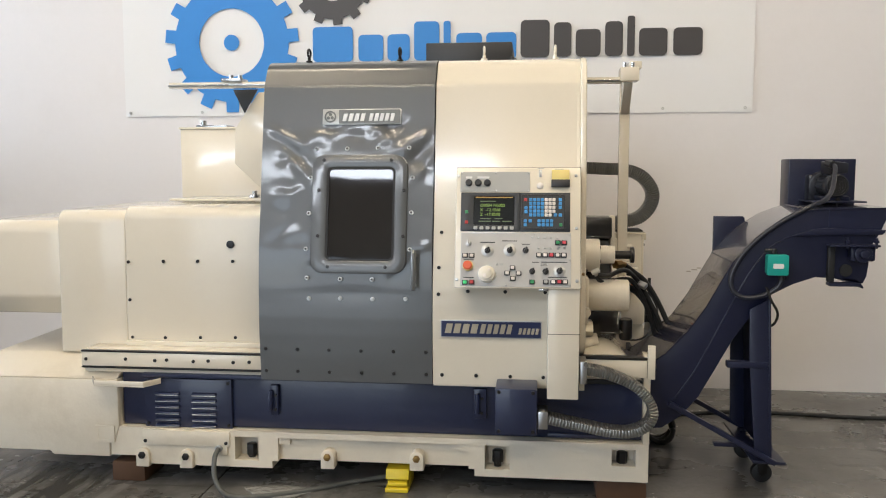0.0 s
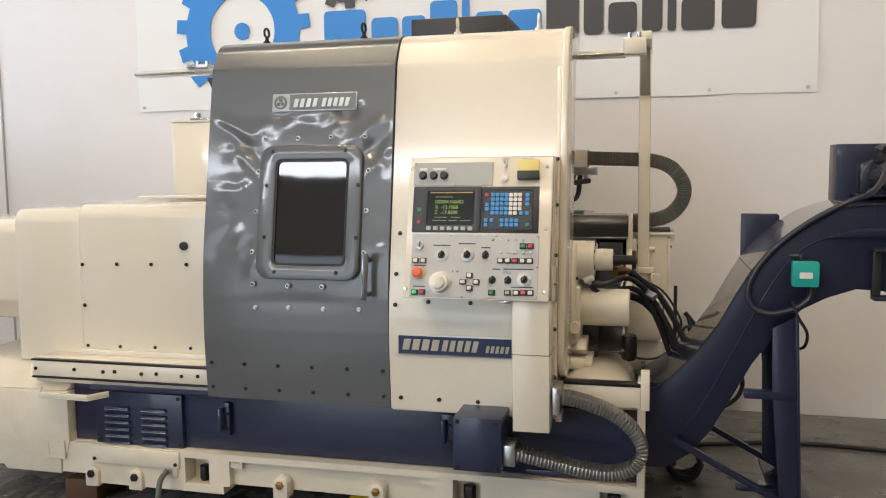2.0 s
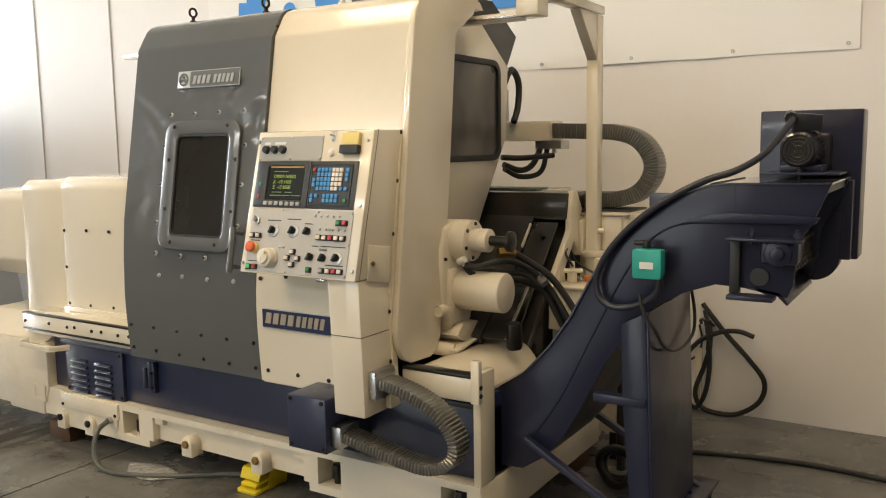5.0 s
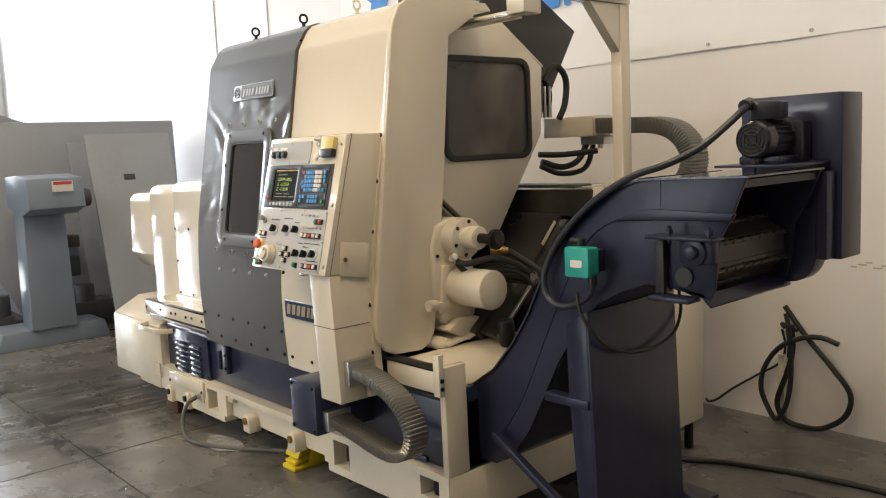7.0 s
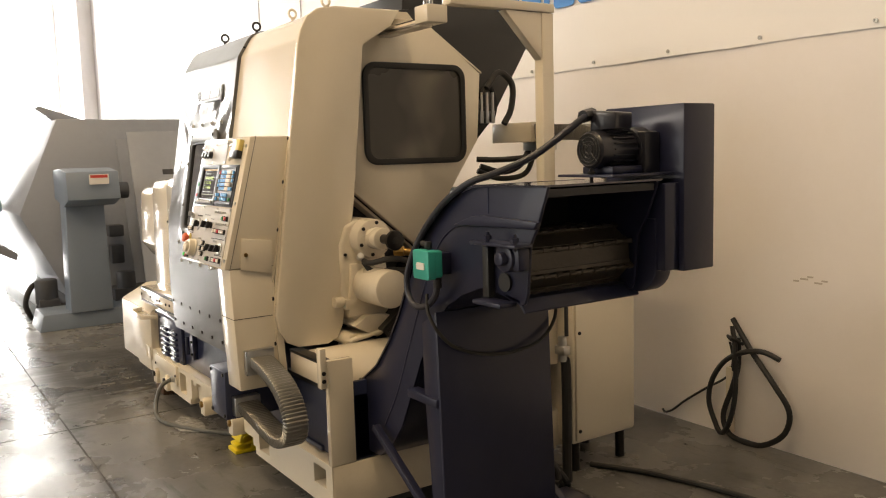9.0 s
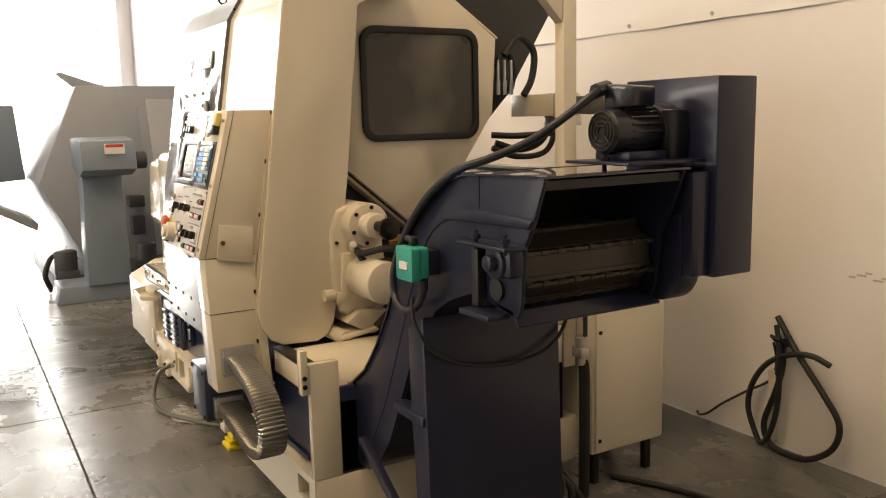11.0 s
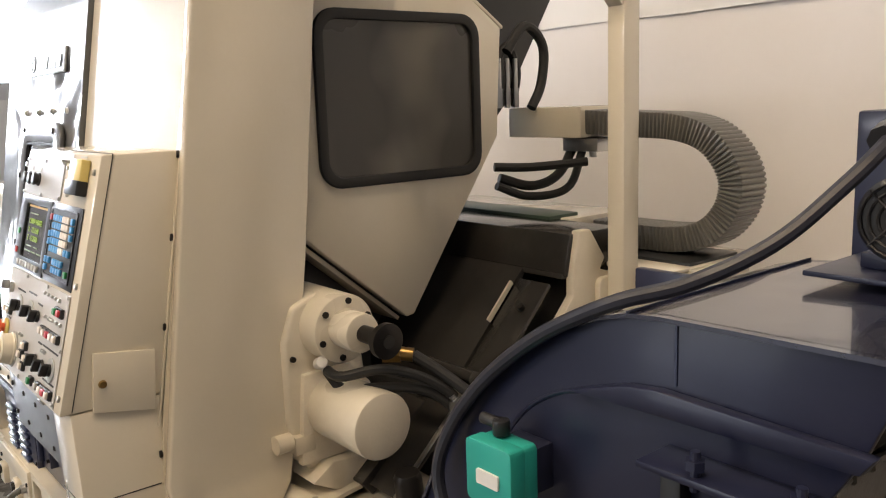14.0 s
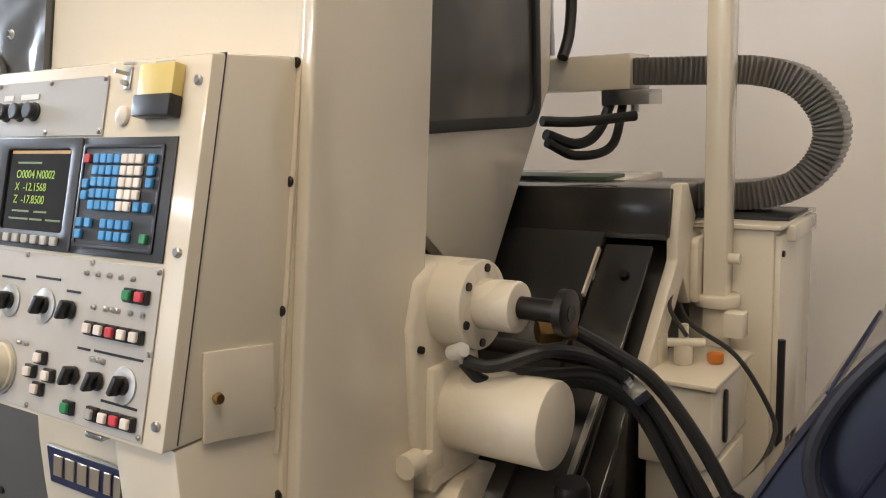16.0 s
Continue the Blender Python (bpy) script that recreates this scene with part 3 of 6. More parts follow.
# base casting: feet with pockets, arched web between
def casting():
    xs = [-2.08, -1.92, -1.441, -1.323, -1.255, -1.225, -1.17, -0.36, -0.30, -0.272, -0.224, -0.106, 0.364, 0.474, 0.53]
    zs = [0.105, 0.14, 0.178, 0.222, 0.256, 0.284]
    body = 3.812

    def depth(i, j):
        x = (xs[i] + xs[i + 1]) / 2
        z = (zs[j] + zs[j + 1]) / 2
        if x < -1.92:
            return body + 0.01 if z > 0.14 else None
        if -1.255 < x < -0.272:
            if z < 0.14:
                return None
            if z > 0.256:
                return body
            if (x < -1.225 or x > -0.30) and z > 0.14:
                return body if z > 0.178 or True else 3.85
            if (x < -1.17 or x > -0.36) and z > 0.222:
                return body + 0.012
            return 3.848
        if (-1.441 < x < -1.323 and 0.14 < z < 0.256) or (-0.224 < x < -0.106 and 0.14 < z < 0.256) or (0.364 < x < 0.474 and 0.178 < z < 0.256):
            return 3.90
        return body
    front = bevelled(relief(xs, zs, depth, 4.06), 0.006, 2, 40)
    cast = part("base_casting", front, CREAM_CAST, lathe, "cream painted cast base with foot pockets")
    part("base_block", box(-2.06, 0.525, 4.06, 5.0, 0.11, 0.284, 0.006), CREAM_CAST, lathe)
    part("base_end", prism([(3.818, 0.10), (4.95, 0.10), (4.95, 0.284), (3.818, 0.284)], "x", 0.50, 0.533, 0.005), CREAM_CAST, lathe)
    for bx, bz in ((-1.375, 0.178), (-0.165, 0.189), (0.417, 0.20)):
        part("levelling_bolt", join(rod((bx, 3.87, bz - 0.03), (bx, 3.87, bz + 0.03), 0.026, n=6, b=0.003), rod((bx, 3.87, bz - 0.05), (bx, 3.87, bz - 0.03), 0.018, n=12)), SCREW, cast)
    for lx, lz in ((-1.905, 0.155), (-1.682, 0.155), (-0.977, 0.178), (-0.546, 0.186)):
        lug = part("lug", prism([(lx - 0.033, lz - 0.06), (lx + 0.033, lz - 0.06)] + arc(lx, lz, 0.033, 0, 180, 10), "y", 3.79, 3.83 if lx < -1.5 else 3.86, 0.004), CREAM_CAST, cast)
        part("bolt_head", rod((lx, 3.778, lz), (lx, 3.795, lz), 0.018, n=6, b=0.002), SCREW if lx < -1.5 else BRASS, lug)
    box_ = part("terminal_plate", box(-1.545, -1.475, 3.80, 3.815, 0.165, 0.255, 0.004), CREAM_CAST, cast)
    part("gland", rod((-1.515, 3.78, 0.20), (-1.515, 3.80, 0.20), 0.017), STEEL, box_)


casting()

# navy bed front
bed = part("bed_front", box(-2.03, 0.527, 3.862, 4.9, 0.288, 0.552, 0.006), NAVY, lathe, "navy painted bed side")
part("bed_lip", prism([(3.815, 0.538), (3.815, 0.556), (3.90, 0.566), (3.90, 0.54)], "x", -1.906, 0.06, 0.003), NAVY, bed)
part("bed_foot_strip", box(0.07, 0.36, 3.85, 3.875, 0.292, 0.312, 0.003), NAVY, bed)
louvre_plate = part("louvre_plate", box(-1.906, -1.463, 3.842, 3.866, 0.282, 0.527, 0.004), NAVY, lathe)
LOUVRE = mesh_from("louvre", prism([(0.0, -0.009), (-0.016, -0.006), (-0.012, 0.004), (0.0, 0.009)], "x", -0.062, 0.062, 0.003), NAVY)
# bright steel slivers that draw the white highlight along each louvre
LOUVRE_EDGE = mesh_from("louvre_edge", box(-0.06, 0.06, -0.0185, -0.0135, -0.0075, -0.004, 0.001, 1), STEEL)
for lx in (-1.787, -1.600):
    for k in range(6):
        lv = piece("louvre", LOUVRE, louvre_plate, (lx, 3.842, 0.296 + k * 0.0315))
        place(new("worn_edge", LOUVRE_EDGE), lv, (0, 0, 0))
part("plate_foot", box(-1.906, -1.463, 3.798, 3.813, 0.205, 0.281, 0.004), CREAM_CAST, louvre_plate)
for lx, lz in ((-1.89, 0.225), (-1.48, 0.225)):
    piece("screw", SCREW_ME, louvre_plate, (lx, 3.798, lz), FACE_Y)
for lx, lz in ((-1.89, 0.30), (-1.89, 0.51), (-1.48, 0.30), (-1.48, 0.51)):
    piece("screw", SCREW_ME, louvre_plate, (lx, 3.842, lz), FACE_Y)
for hx, w, z0, z1 in ((-1.247, 0.04, 0.362, 0.51), (-0.248, 0.06, 0.375, 0.52)):
    hk = part("lifting_bracket", prism([(hx - w / 2, z0), (hx + w / 2, z0), (hx + w / 2, z1), (hx - w / 2, z1)], "y", 3.835, 3.866, 0.004), NAVY, bed)
    part("bracket_pin", rod((hx - 0.012, 3.815, z0 + 0.03), (hx - 0.012, 3.815, z1 - 0.02), 0.011, n=12, b=0.002), NAVY, hk)
    for dz in (0.03, 0.10):
        part("bolt_head", rod((hx + 0.008, 3.825, z0 + dz), (hx + 0.008, 3.836, z0 + dz), 0.007, n=6), SCREW, hk)

# base extension under the spindle motor
ext = part("base_extension", prism([(-2.79, 0.15), (-2.40, 0.15), (-2.385, 0.13), (-2.085, 0.13), (-2.085, 0.20), (-2.06, 0.20), (-2.033, 0.285), (-2.033, 0.52), (-2.77, 0.52)], "y", 3.815, 4.75, 0.008), CREAM_CAST, lathe, "cream painted sheet base at the spindle end")
part("extension_top", prism([(3.815, 0.522), (3.99, 0.615), (4.75, 0.63), (4.75, 0.522)], "x", -2.768, -2.035, 0.01), CREAM_CAST, lathe)
part("lifting_pocket", relief([-2.155, -2.14, -2.07, -2.055], [0.205, 0.22, 0.278, 0.29], lambda i, j: 3.8112 if (i, j) == (1, 1) else 3.808, 3.8145), CREAM_CAST, ext)

# headstock covers
def yz_cover(front, z0, z1, r, back, lean=0.0):
    return [(front, z0), (front + lean, z1 - r)] + [(front + lean + r - r * math.cos(radians(a)), z1 - r + r * math.sin(radians(a))) for a in range(15, 91, 15)] + [(back, z1 + 0.01), (back, z0)]


hs = part("headstock_cover", prism(yz_cover(3.962, 0.62, 1.366, 0.065, 4.95, 0.012), "x", -2.045, -1.20, 0.006, 3), CREAM, lathe, "glossy cream headstock guard with a rounded top")
part("headstock_cover_end", prism(yz_cover(3.967, 0.62, 1.345, 0.065, 4.93, 0.012), "x", -2.405, -2.047, 0.008, 3), CREAM, lathe)
part("motor_cover", prism([(3.995, 0.90), (4.01, 1.225)] + [(4.01 + 0.065 - 0.065 * math.cos(radians(a)), 1.225 + 0.065 * math.sin(radians(a))) for a in range(15, 91, 15)] + [(4.80, 1.30), (4.80, 0.80), (4.07, 0.80)], "x", -2.83, -2.407, 0.014, 4), CREAM, lathe)
part("access_ledge", box(-2.045, -1.30, 3.945, 3.965, 0.655, 0.69, 0.004), CREAM, hs)
for sx, sz in ((-2.033, 1.087), (-1.849, 1.092), (-1.670, 1.094), (-1.490, 1.096), (-2.032, 0.895), (-2.024, 0.704), (-1.851, 0.705), (-1.667, 0.709), (-1.485, 0.713)):
    piece("screw", SCREW_ME, hs, (sx + 0.004, 3.966, sz), FACE_Y)
part("plug", rod((-1.496, 3.957, 1.18), (-1.496, 3.972, 1.18), 0.019, b=0.002), BLACK, hs)
part("top_fitting", join(rod((-1.55, 4.5, 1.38), (-1.55, 4.5, 1.41), 0.03, b=0.004), rod((-1.55, 4.5, 1.41), (-1.55, 4.5, 1.43), 0.014)), STEEL, hs)
part("top_plate", box(-1.98, -1.35, 4.35, 4.85, 1.38, 1.392, 0.003), CREAM, hs)

# door rail, guide and drip tray
rail = part("lower_rail", box(-2.214, -1.28, 3.815, 3.835, 0.588, 0.658, 0.003), CREAM, lathe, "cream lower door rail with dark edges")
part("rail_edge", box(-2.214, -1.28, 3.813, 3.842, 0.658, 0.667, 0.002), SCREW, rail)
part("rail_edge", box(-2.214, -1.28, 3.813, 3.842, 0.578, 0.586, 0.002), SCREW, rail)
part("rail_back", box(-2.21, -1.28, 3.836, 3.97, 0.555, 0.668, 0.004), CREAM, rail)
for k, sx in enumerate((-2.19, -1.985, -1.835, -1.775, -1.64, -1.565, -1.44, -1.36)):
    piece("screw", SCREW_ME, rail, (sx, 3.815, 0.622 + 0.004 * (k % 2)), FACE_Y)
part("guide", box(-1.96, -0.45, 3.845, 3.90, 0.556, 0.575, 0.003), STEEL, lathe)
tray = [(-2.154, 3.80), (-2.10, 3.72), (-1.85, 3.715), (-1.80, 3.80)]
part("drip_tray", join(prism(tray, "z", 0.512, 0.518, 0.002), prism([(-2.154, 3.80), (-2.10, 3.72), (-1.85, 3.715), (-1.80, 3.80), (-1.806, 3.80), (-1.855, 3.722), (-2.095, 3.727), (-2.147, 3.80)], "z", 0.518, 0.54, 0.001)), CREAM, lathe, "small cream sheet drip tray")

# sliding door
def shell_profile(off, back, sink=0.0):
    front = [(3.746 + off, 0.556), (3.7375 + off, 0.68), (3.7325 + off, 0.78), (3.7315 + off, 0.86), (3.7345 + off, 0.93), (3.7415 + off, 1.0), (3.7525 + off, 1.075), (3.770 + off, 1.182), (3.9005 + off, 1.93)]
    top = [(3.9025 + off, 1.940), (3.9055 + off, 1.9475), (3.9095 + off, 1.954), (3.934 + off, 1.994), (3.955 + off, 2.028), (3.98 + off, 2.05), (4.015 + off, 2.064), (4.06 + off, 2.072), (back, 2.078)]
    return [(y + sink * min(1.0, (1.182 - z) / 0.25) if z < 1.182 else y, z) for y, z in front] + top


def buckle(x, z, dents):
    """How far the beaten sheet stands out at a place on the door."""
    d = 0.0
    for cx, cz, rx, rz, lean, depth in dents:
        u, w = x - cx, z - cz
        a, b = u * math.cos(lean) + w * math.sin(lean), w * math.cos(lean) - u * math.sin(lean)
        d += depth * math.exp(-(a / rx) ** 2 - (b / rz) ** 2)
    return d


def door_dents():
    """Dents round the door's window and under its nameplate."""
    rng = random.Random(11)
    dents = []
    for k in range(70):
        a = rng.uniform(0, 2 * math.pi)
        far = rng.uniform(0.9, 1.12)
        cx, cz = -0.81 + 0.36 * far * math.cos(a), 1.40 + 0.34 * far * math.sin(a)
        if abs(cx + 0.81) < 0.20 and cz < 1.58:
            continue
        dents.append((cx, cz, rng.uniform(0.03, 0.075), rng.uniform(0.016, 0.035), rng.uniform(-0.9, 0.9), rng.uniform(-0.0048, 0.0043)))
    for sx, lean in ((-1.17, -0.75), (-0.52, 0.7)):
        for k in range(3):
            dents.append((sx + 0.02 * k, 1.70 - 0.055 * k, 0.13, 0.022, lean * (0.6 + 0.3 * k), (0.004, -0.005, 0.004)[k]))
    dents += [(-1.2, 1.2, 0.08, 0.05, 0.3, -0.004), (-0.85, 0.98, 0.2, 0.03, 0.0, -0.003), (-0.9, 0.66, 0.3, 0.12, 0.1, 0.003)]
    return dents


def bent_sheet(off, x0, x1, back, thick, dents=(), sink=0.0, step=0.011):
    """A sheet bent to the guard's profile, fine enough to hold its dents."""
    line = shell_profile(off, back, sink)
    pts = []
    for (ya, za), (yb, zb) in zip(line, line[1:]):
        n = max(1, int(math.hypot(yb - ya, zb - za) / step))
        pts += [(ya + (yb - ya) * k / n, za + (zb - za) * k / n) for k in range(n)]
    pts.append(line[-1])
    nx = int((x1 - x0) / step)
    bm = bmesh.new()
    grid = []
    for layer in (0, 1):
        rows = []
        for y, z in pts:
            row = []
            for i in range(nx + 1):
                x = x0 + (x1 - x0) * i / nx
                rim = min(1.0, min(x - x0, x1 - x) / 0.05)
                d = buckle(x, z, dents) * rim if z < 1.93 else 0.0
                row.append(bm.verts.new((x, y - d + layer * thick, z - (layer * thick if z > 1.99 else 0))))
            rows.append(row)
        grid.append(rows)
    m = len(pts)
    for rows in grid:
        for j in range(m - 1):
            for i in range(nx):
                bm.faces.new((rows[j][i], rows[j][i + 1], rows[j + 1][i + 1], rows[j + 1][i]))
    for j in range(m - 1):
        for i in (0, nx):
            bm.faces.new((grid[0][j][i], grid[0][j + 1][i], grid[1][j + 1][i], grid[1][j][i]))
    for i in range(nx):
        for j in (0, m - 1):
            bm.faces.new((grid[0][j][i], grid[0][j][i + 1], grid[1][j][i + 1], grid[1][j][i]))
    return bm


door = part("sliding_door", bent_sheet(0.0, -1.284, -0.466, 4.42, 0.03, door_dents(), 0.018), GREY_DOOR, lathe, "dented glossy grey sliding door", 40)
part("window_panel", moved(ring_prism(rounded(-1.035, -0.585, v_of(1.07), v_of(1.615), 0.06), rounded(-0.962, -0.645, v_of(1.128), v_of(1.556), 0.025), "z", 0.001, 0.016, 0.006), FRONT), GREY_DOOR, door, "raised grey window surround")
part("window_pane", moved(prism(rounded(-0.968, -0.639, v_of(1.122), v_of(1.562), 0.03), "z", 0.001, 0.006, 0.0), FRONT), GLASS_DARK, door, "dark glossy safety glass")
part("pane_seal", moved(ring_prism(rounded(-0.962, -0.645, v_of(1.128), v_of(1.556), 0.025), rounded(-0.954, -0.653, v_of(1.136), v_of(1.548), 0.02), "z", 0.0055, 0.0135, 0.0), FRONT), RUBBER, door)
for sx, sz in ((-1.025, 1.645), (-0.877, 1.645), (-0.730, 1.648), (-0.582, 1.648), (-1.049, 1.51), (-0.562, 1.51), (-1.054, 1.345), (-0.565, 1.35), (-1.063, 1.18), (-0.569, 1.182), (-1.054, 1.048), (-0.895, 1.044), (-0.744, 1.044)):
    rv = on_plane(RIVET_ME, "bolt", FRONT, sx * 0.99 - 0.006, v_of(sz), door, 0.0)
    place(new("bolt_socket", RIVET_DOT), rv)
for sx, sz in ((-1.053, 0.95), (-0.902, 0.953), (-0.747, 0.952), (-0.591, 0.955)):
    piece("bolt", RIVET_ME, door, (sx * 0.985 - 0.006, 3.752, sz), FACE_Y)
for sy, sz in ((3.7535, 0.708), (3.7600, 0.602)):
    for k in range(6):
        piece("screw", SCREW_ME, door, (-1.256 + 0.1525 * k, sy, sz), FACE_Y)
for sx, sz in ((-0.98, 1.59), (-0.66, 1.59), (-1.0, 1.45), (-0.6, 1.45), (-1.0, 1.24), (-0.6, 1.24), (-0.95, 1.10), (-0.68, 1.10)):
    on_plane(SCREW_ME, "screw", FRONT, sx, v_of(sz), door, 0.014)
hnd = part("door_handle", moved(join(rod((-0.545, v_of(0.995), 0.05), (-0.545, v_of(1.175), 0.05), 0.012, b=0.004), rod((-0.545, v_of(1.02), 0.0), (-0.545, v_of(1.02), 0.05), 0.010), rod((-0.545, v_of(1.155), 0.0), (-0.545, v_of(1.155), 0.05), 0.010)), FRONT), GREY_DOOR, door, "grey bar handle")


def nameplate(m, x0, x1, v0, v1, field, frame_mat, parent, glyphs, mat, emblem):
    pl = part("name_plate", moved(prism(rounded(x0, x1, v0, v1, 0.004, 2), "z", 0.001, 0.006, 0.001), m), frame_mat, parent, "metal maker's plate with raised plain marks")
    ex = (v1 - v0) if emblem else 0
    part("plate_field", moved(prism(rounded(x0 + 0.004 + ex, x1 - 0.004, v0 + 0.004, v1 - 0.004, 0.002, 2), "z", 0.006, 0.0075, 0.0), m), field, pl)
    if emblem:
        c = (x0 + ex / 2, (v0 + v1) / 2)
        part("emblem", moved(ring_prism([(c[0] + 0.028 * math.cos(a * 0.2618), c[1] + 0.028 * math.sin(a * 0.2618)) for a in range(24)], [(c[0] + 0.021 * math.cos(a * 0.2618), c[1] + 0.021 * math.sin(a * 0.2618)) for a in range(24)], "z", 0.006, 0.009), m), field, pl)
        for a in (90, 210, 330):
            d = (0.011 * math.cos(radians(a)), 0.011 * math.sin(radians(a)))
            part("emblem_lobe", moved(rod((c[0] + d[0], c[1] + d[1], 0.006), (c[0] + d[0], c[1] + d[1], 0.009), 0.008, n=10), m), field, pl)
    for gx0, gx1, h0, h1 in glyphs:
        sl = (h1 - h0) * 0.22
        part("letter_block", moved(prism([(gx0, h0), (gx1, h0), (gx1 + sl, h1), (gx0 + sl, h1)], "z", 0.0075, 0.0105, 0.001, 1), m), mat, pl)


def word(x, v, w, h, n, gap):
    return [(x + k * (w + gap), x + k * (w + gap) + w, v, v + h) for k in range(n)]


nameplate(FRONT, -0.995, -0.622, v_of(1.757), v_of(1.83), BADGE_DARK, BADGE_SILVER, door, word(-0.90, v_of(1.772), 0.019, 0.036, 4, 0.009) + word(-0.775, v_of(1.772), 0.017, 0.036, 5, 0.008), BADGE_SILVER, True)
EYE_ME = mesh_from("eye_bolt", join(sweep([Vector((0.019 * math.cos(a), 0, 0.045 + 0.019 * math.sin(a))) for a in [2 * math.pi * k / 20 for k in range(21)]], circle(0.0055, 8), side=(0, 1, 0)), lathe_turn((0, 0, 0), (0, 0, 0.028), [(0, 0.016), (0.3, 0.016), (0.35, 0.009), (1, 0.007)], 14)), SCREW)
EYE_CREAM = EYE_ME.copy()
EYE_CREAM.materials[0] = CREAM
for ex in (-1.112, -0.660):
    piece("eye_bolt", EYE_ME, door, (ex, 4.08, 2.072), Euler((0, 0, radians(84))))

# fixed cover, skirt and end panel
cover = part("fixed_cover", bent_sheet(0.015, -0.462, 0.205, 4.42, 0.03), CREAM, lathe, "glossy cream fixed front guard", 40)
for ex in (-0.25, 0.09):
    piece("eye_bolt", EYE_CREAM, cover, (ex, 4.09, 2.072), Euler((0, 0, radians(96))))
for sx in (-0.420, -0.262, -0.105, 0.045):
    for sz in (0.603, 0.712):
        piece("screw", SCREW_ME, cover, (sx, 3.758, sz), FACE_Y)
for sx, sz in ((-0.435, 1.10), (-0.435, 0.98), (-0.425, 1.26)):
    on_plane(SCREW_ME, "screw", COVER, sx, v_of(sz), cover)
nameplate(pose(0, 3.744, 0.822, 90, 0, 0), -0.424, 0.036, -0.038, 0.042, BADGE_NAVY, BADGE_SILVER, cover, word(-0.405, -0.018, 0.029, 0.044, 4, 0.010) + word(-0.245, -0.018, 0.021, 0.044, 5, 0.009) + word(-0.07, -0.018, 0.013, 0.028, 5, 0.006), BADGE_GOLD, False)
skirt = part("panel_column", prism([(3.588, 0.548), (3.570, 1.039), (3.78, 1.039), (3.78, 0.548)], "x", 0.060, 0.196, 0.006), CREAM, lathe, "cream sheet column under the panel")
part("column_seam", box(0.0595, 0.1968, 3.5765, 3.74, 0.838, 0.8405, 0.0), JOINT, skirt)
part("cover_hem", box(-0.46, 0.205, 3.768, 3.80, 0.548, 0.556, 0.002), CREAM, cover)
ep = [(3.742, 0.838), (3.752, 0.775), (3.785, 0.722), (3.83, 0.698), (3.965, 0.692), (4.01, 0.712), (4.036, 0.76), (4.05, 0.84), (4.115, 1.295), (4.183, 1.927), (4.323, 2.012), (4.368, 2.08), (4.06, 2.076), (3.985, 2.062), (3.935, 2.03), (3.905, 1.975), (3.893, 1.93)]
end = part("end_panel", prism(ep, "x", 0.2055, 0.232, 0.006, 3, 50), CREAM, lathe, "cream end guard with rounded lower corners", 45)
for sz in (0.72, 0.905, 1.182, 1.372, 1.546):
    if sz > 0.95:
        on_plane(SCREW_ME, "screw", COVER, 0.1955, v_of(sz), end, 0.004)
    else:
        piece("screw", SCREW_ME, end, (0.1955, 3.747, sz), FACE_Y)
part("screw_flange", moved(box(0.188, 0.2045, v_of(0.97), v_of(1.9), 0.001, 0.005, 0.001), COVER), CREAM, end)
# inner guard with side window
wp = [(4.12, 1.367), (4.505, 1.045), (4.53, 1.05), (4.866, 1.53), (4.888, 1.843), (4.61, 2.038), (4.12, 2.038)]
guard = part("window_guard", prism(wp, "x", 0.055, 0.092, 0.005), CREAM, lathe, "cream angled guard plate with a side window")
part("guard_return", prism([(4.12, 1.362), (4.505, 1.040), (4.499, 1.030), (4.113, 1.350)], "x", -0.10, 0.054, 0.002), CREAM, guard)
part("side_glass", prism(rounded(4.263, 4.772, 1.443, 1.858, 0.05), "x", 0.0925, 0.0965, 0.0), GLASS_FOG, guard, "fogged grey safety glass")
part("window_gasket", ring_prism(rounded(4.245, 4.79, 1.425, 1.876, 0.065), rounded(4.272, 4.763, 1.452, 1.849, 0.045), "x", 0.0925, 0.108, 0.004), RUBBER, guard, "black rubber window gasket")
part("guard_roof", prism([(4.10, 2.04), (4.62, 2.04), (4.90, 1.85), (4.90, 1.84), (4.61, 2.028), (4.10, 2.028)], "x", -0.45, 0.09, 0.003), CREAM, guard)
# added black box: paints the shade seen in the gap behind the guard
part("inner_void", box(-1.15, 0.05, 4.0, 4.10, 0.60, 1.90, 0.0), BLACK_PLATE_AND_SHADE, lathe)
part("rear_guard", prism([(4.42, 0.60), (4.42, 2.04), (4.62, 2.03), (4.86, 1.84), (4.86, 1.0), (5.0, 0.60)], "x", -1.2, -0.16, 0.004), BLACK_PLATE_AND_SHADE, lathe)
# another black box in place of the unlit inside of the machine
part("dark_interior", box(-0.6, -0.02, 4.12, 4.45, 0.72, 1.40, 0.0), BLACK_PLATE_AND_SHADE, lathe)
# black splash plate and chip box above
sp = [(4.40, 2.055), (4.40, 2.13), (5.12, 2.21), (5.385, 2.06), (5.10, 1.62), (4.98, 1.50), (4.90, 1.56), (4.90, 1.86), (4.63, 2.055)]
part("splash_plate", prism(sp, "x", -0.135, -0.115, 0.003), BLACK_PLATE_AND_SHADE, lathe, "matt black sheet plate")
part("top_box", box(-0.60, -0.13, 4.60, 5.1, 2.06, 2.235, 0.006), BLACK_PLATE_AND_SHADE, lathe, "matt black box on top")
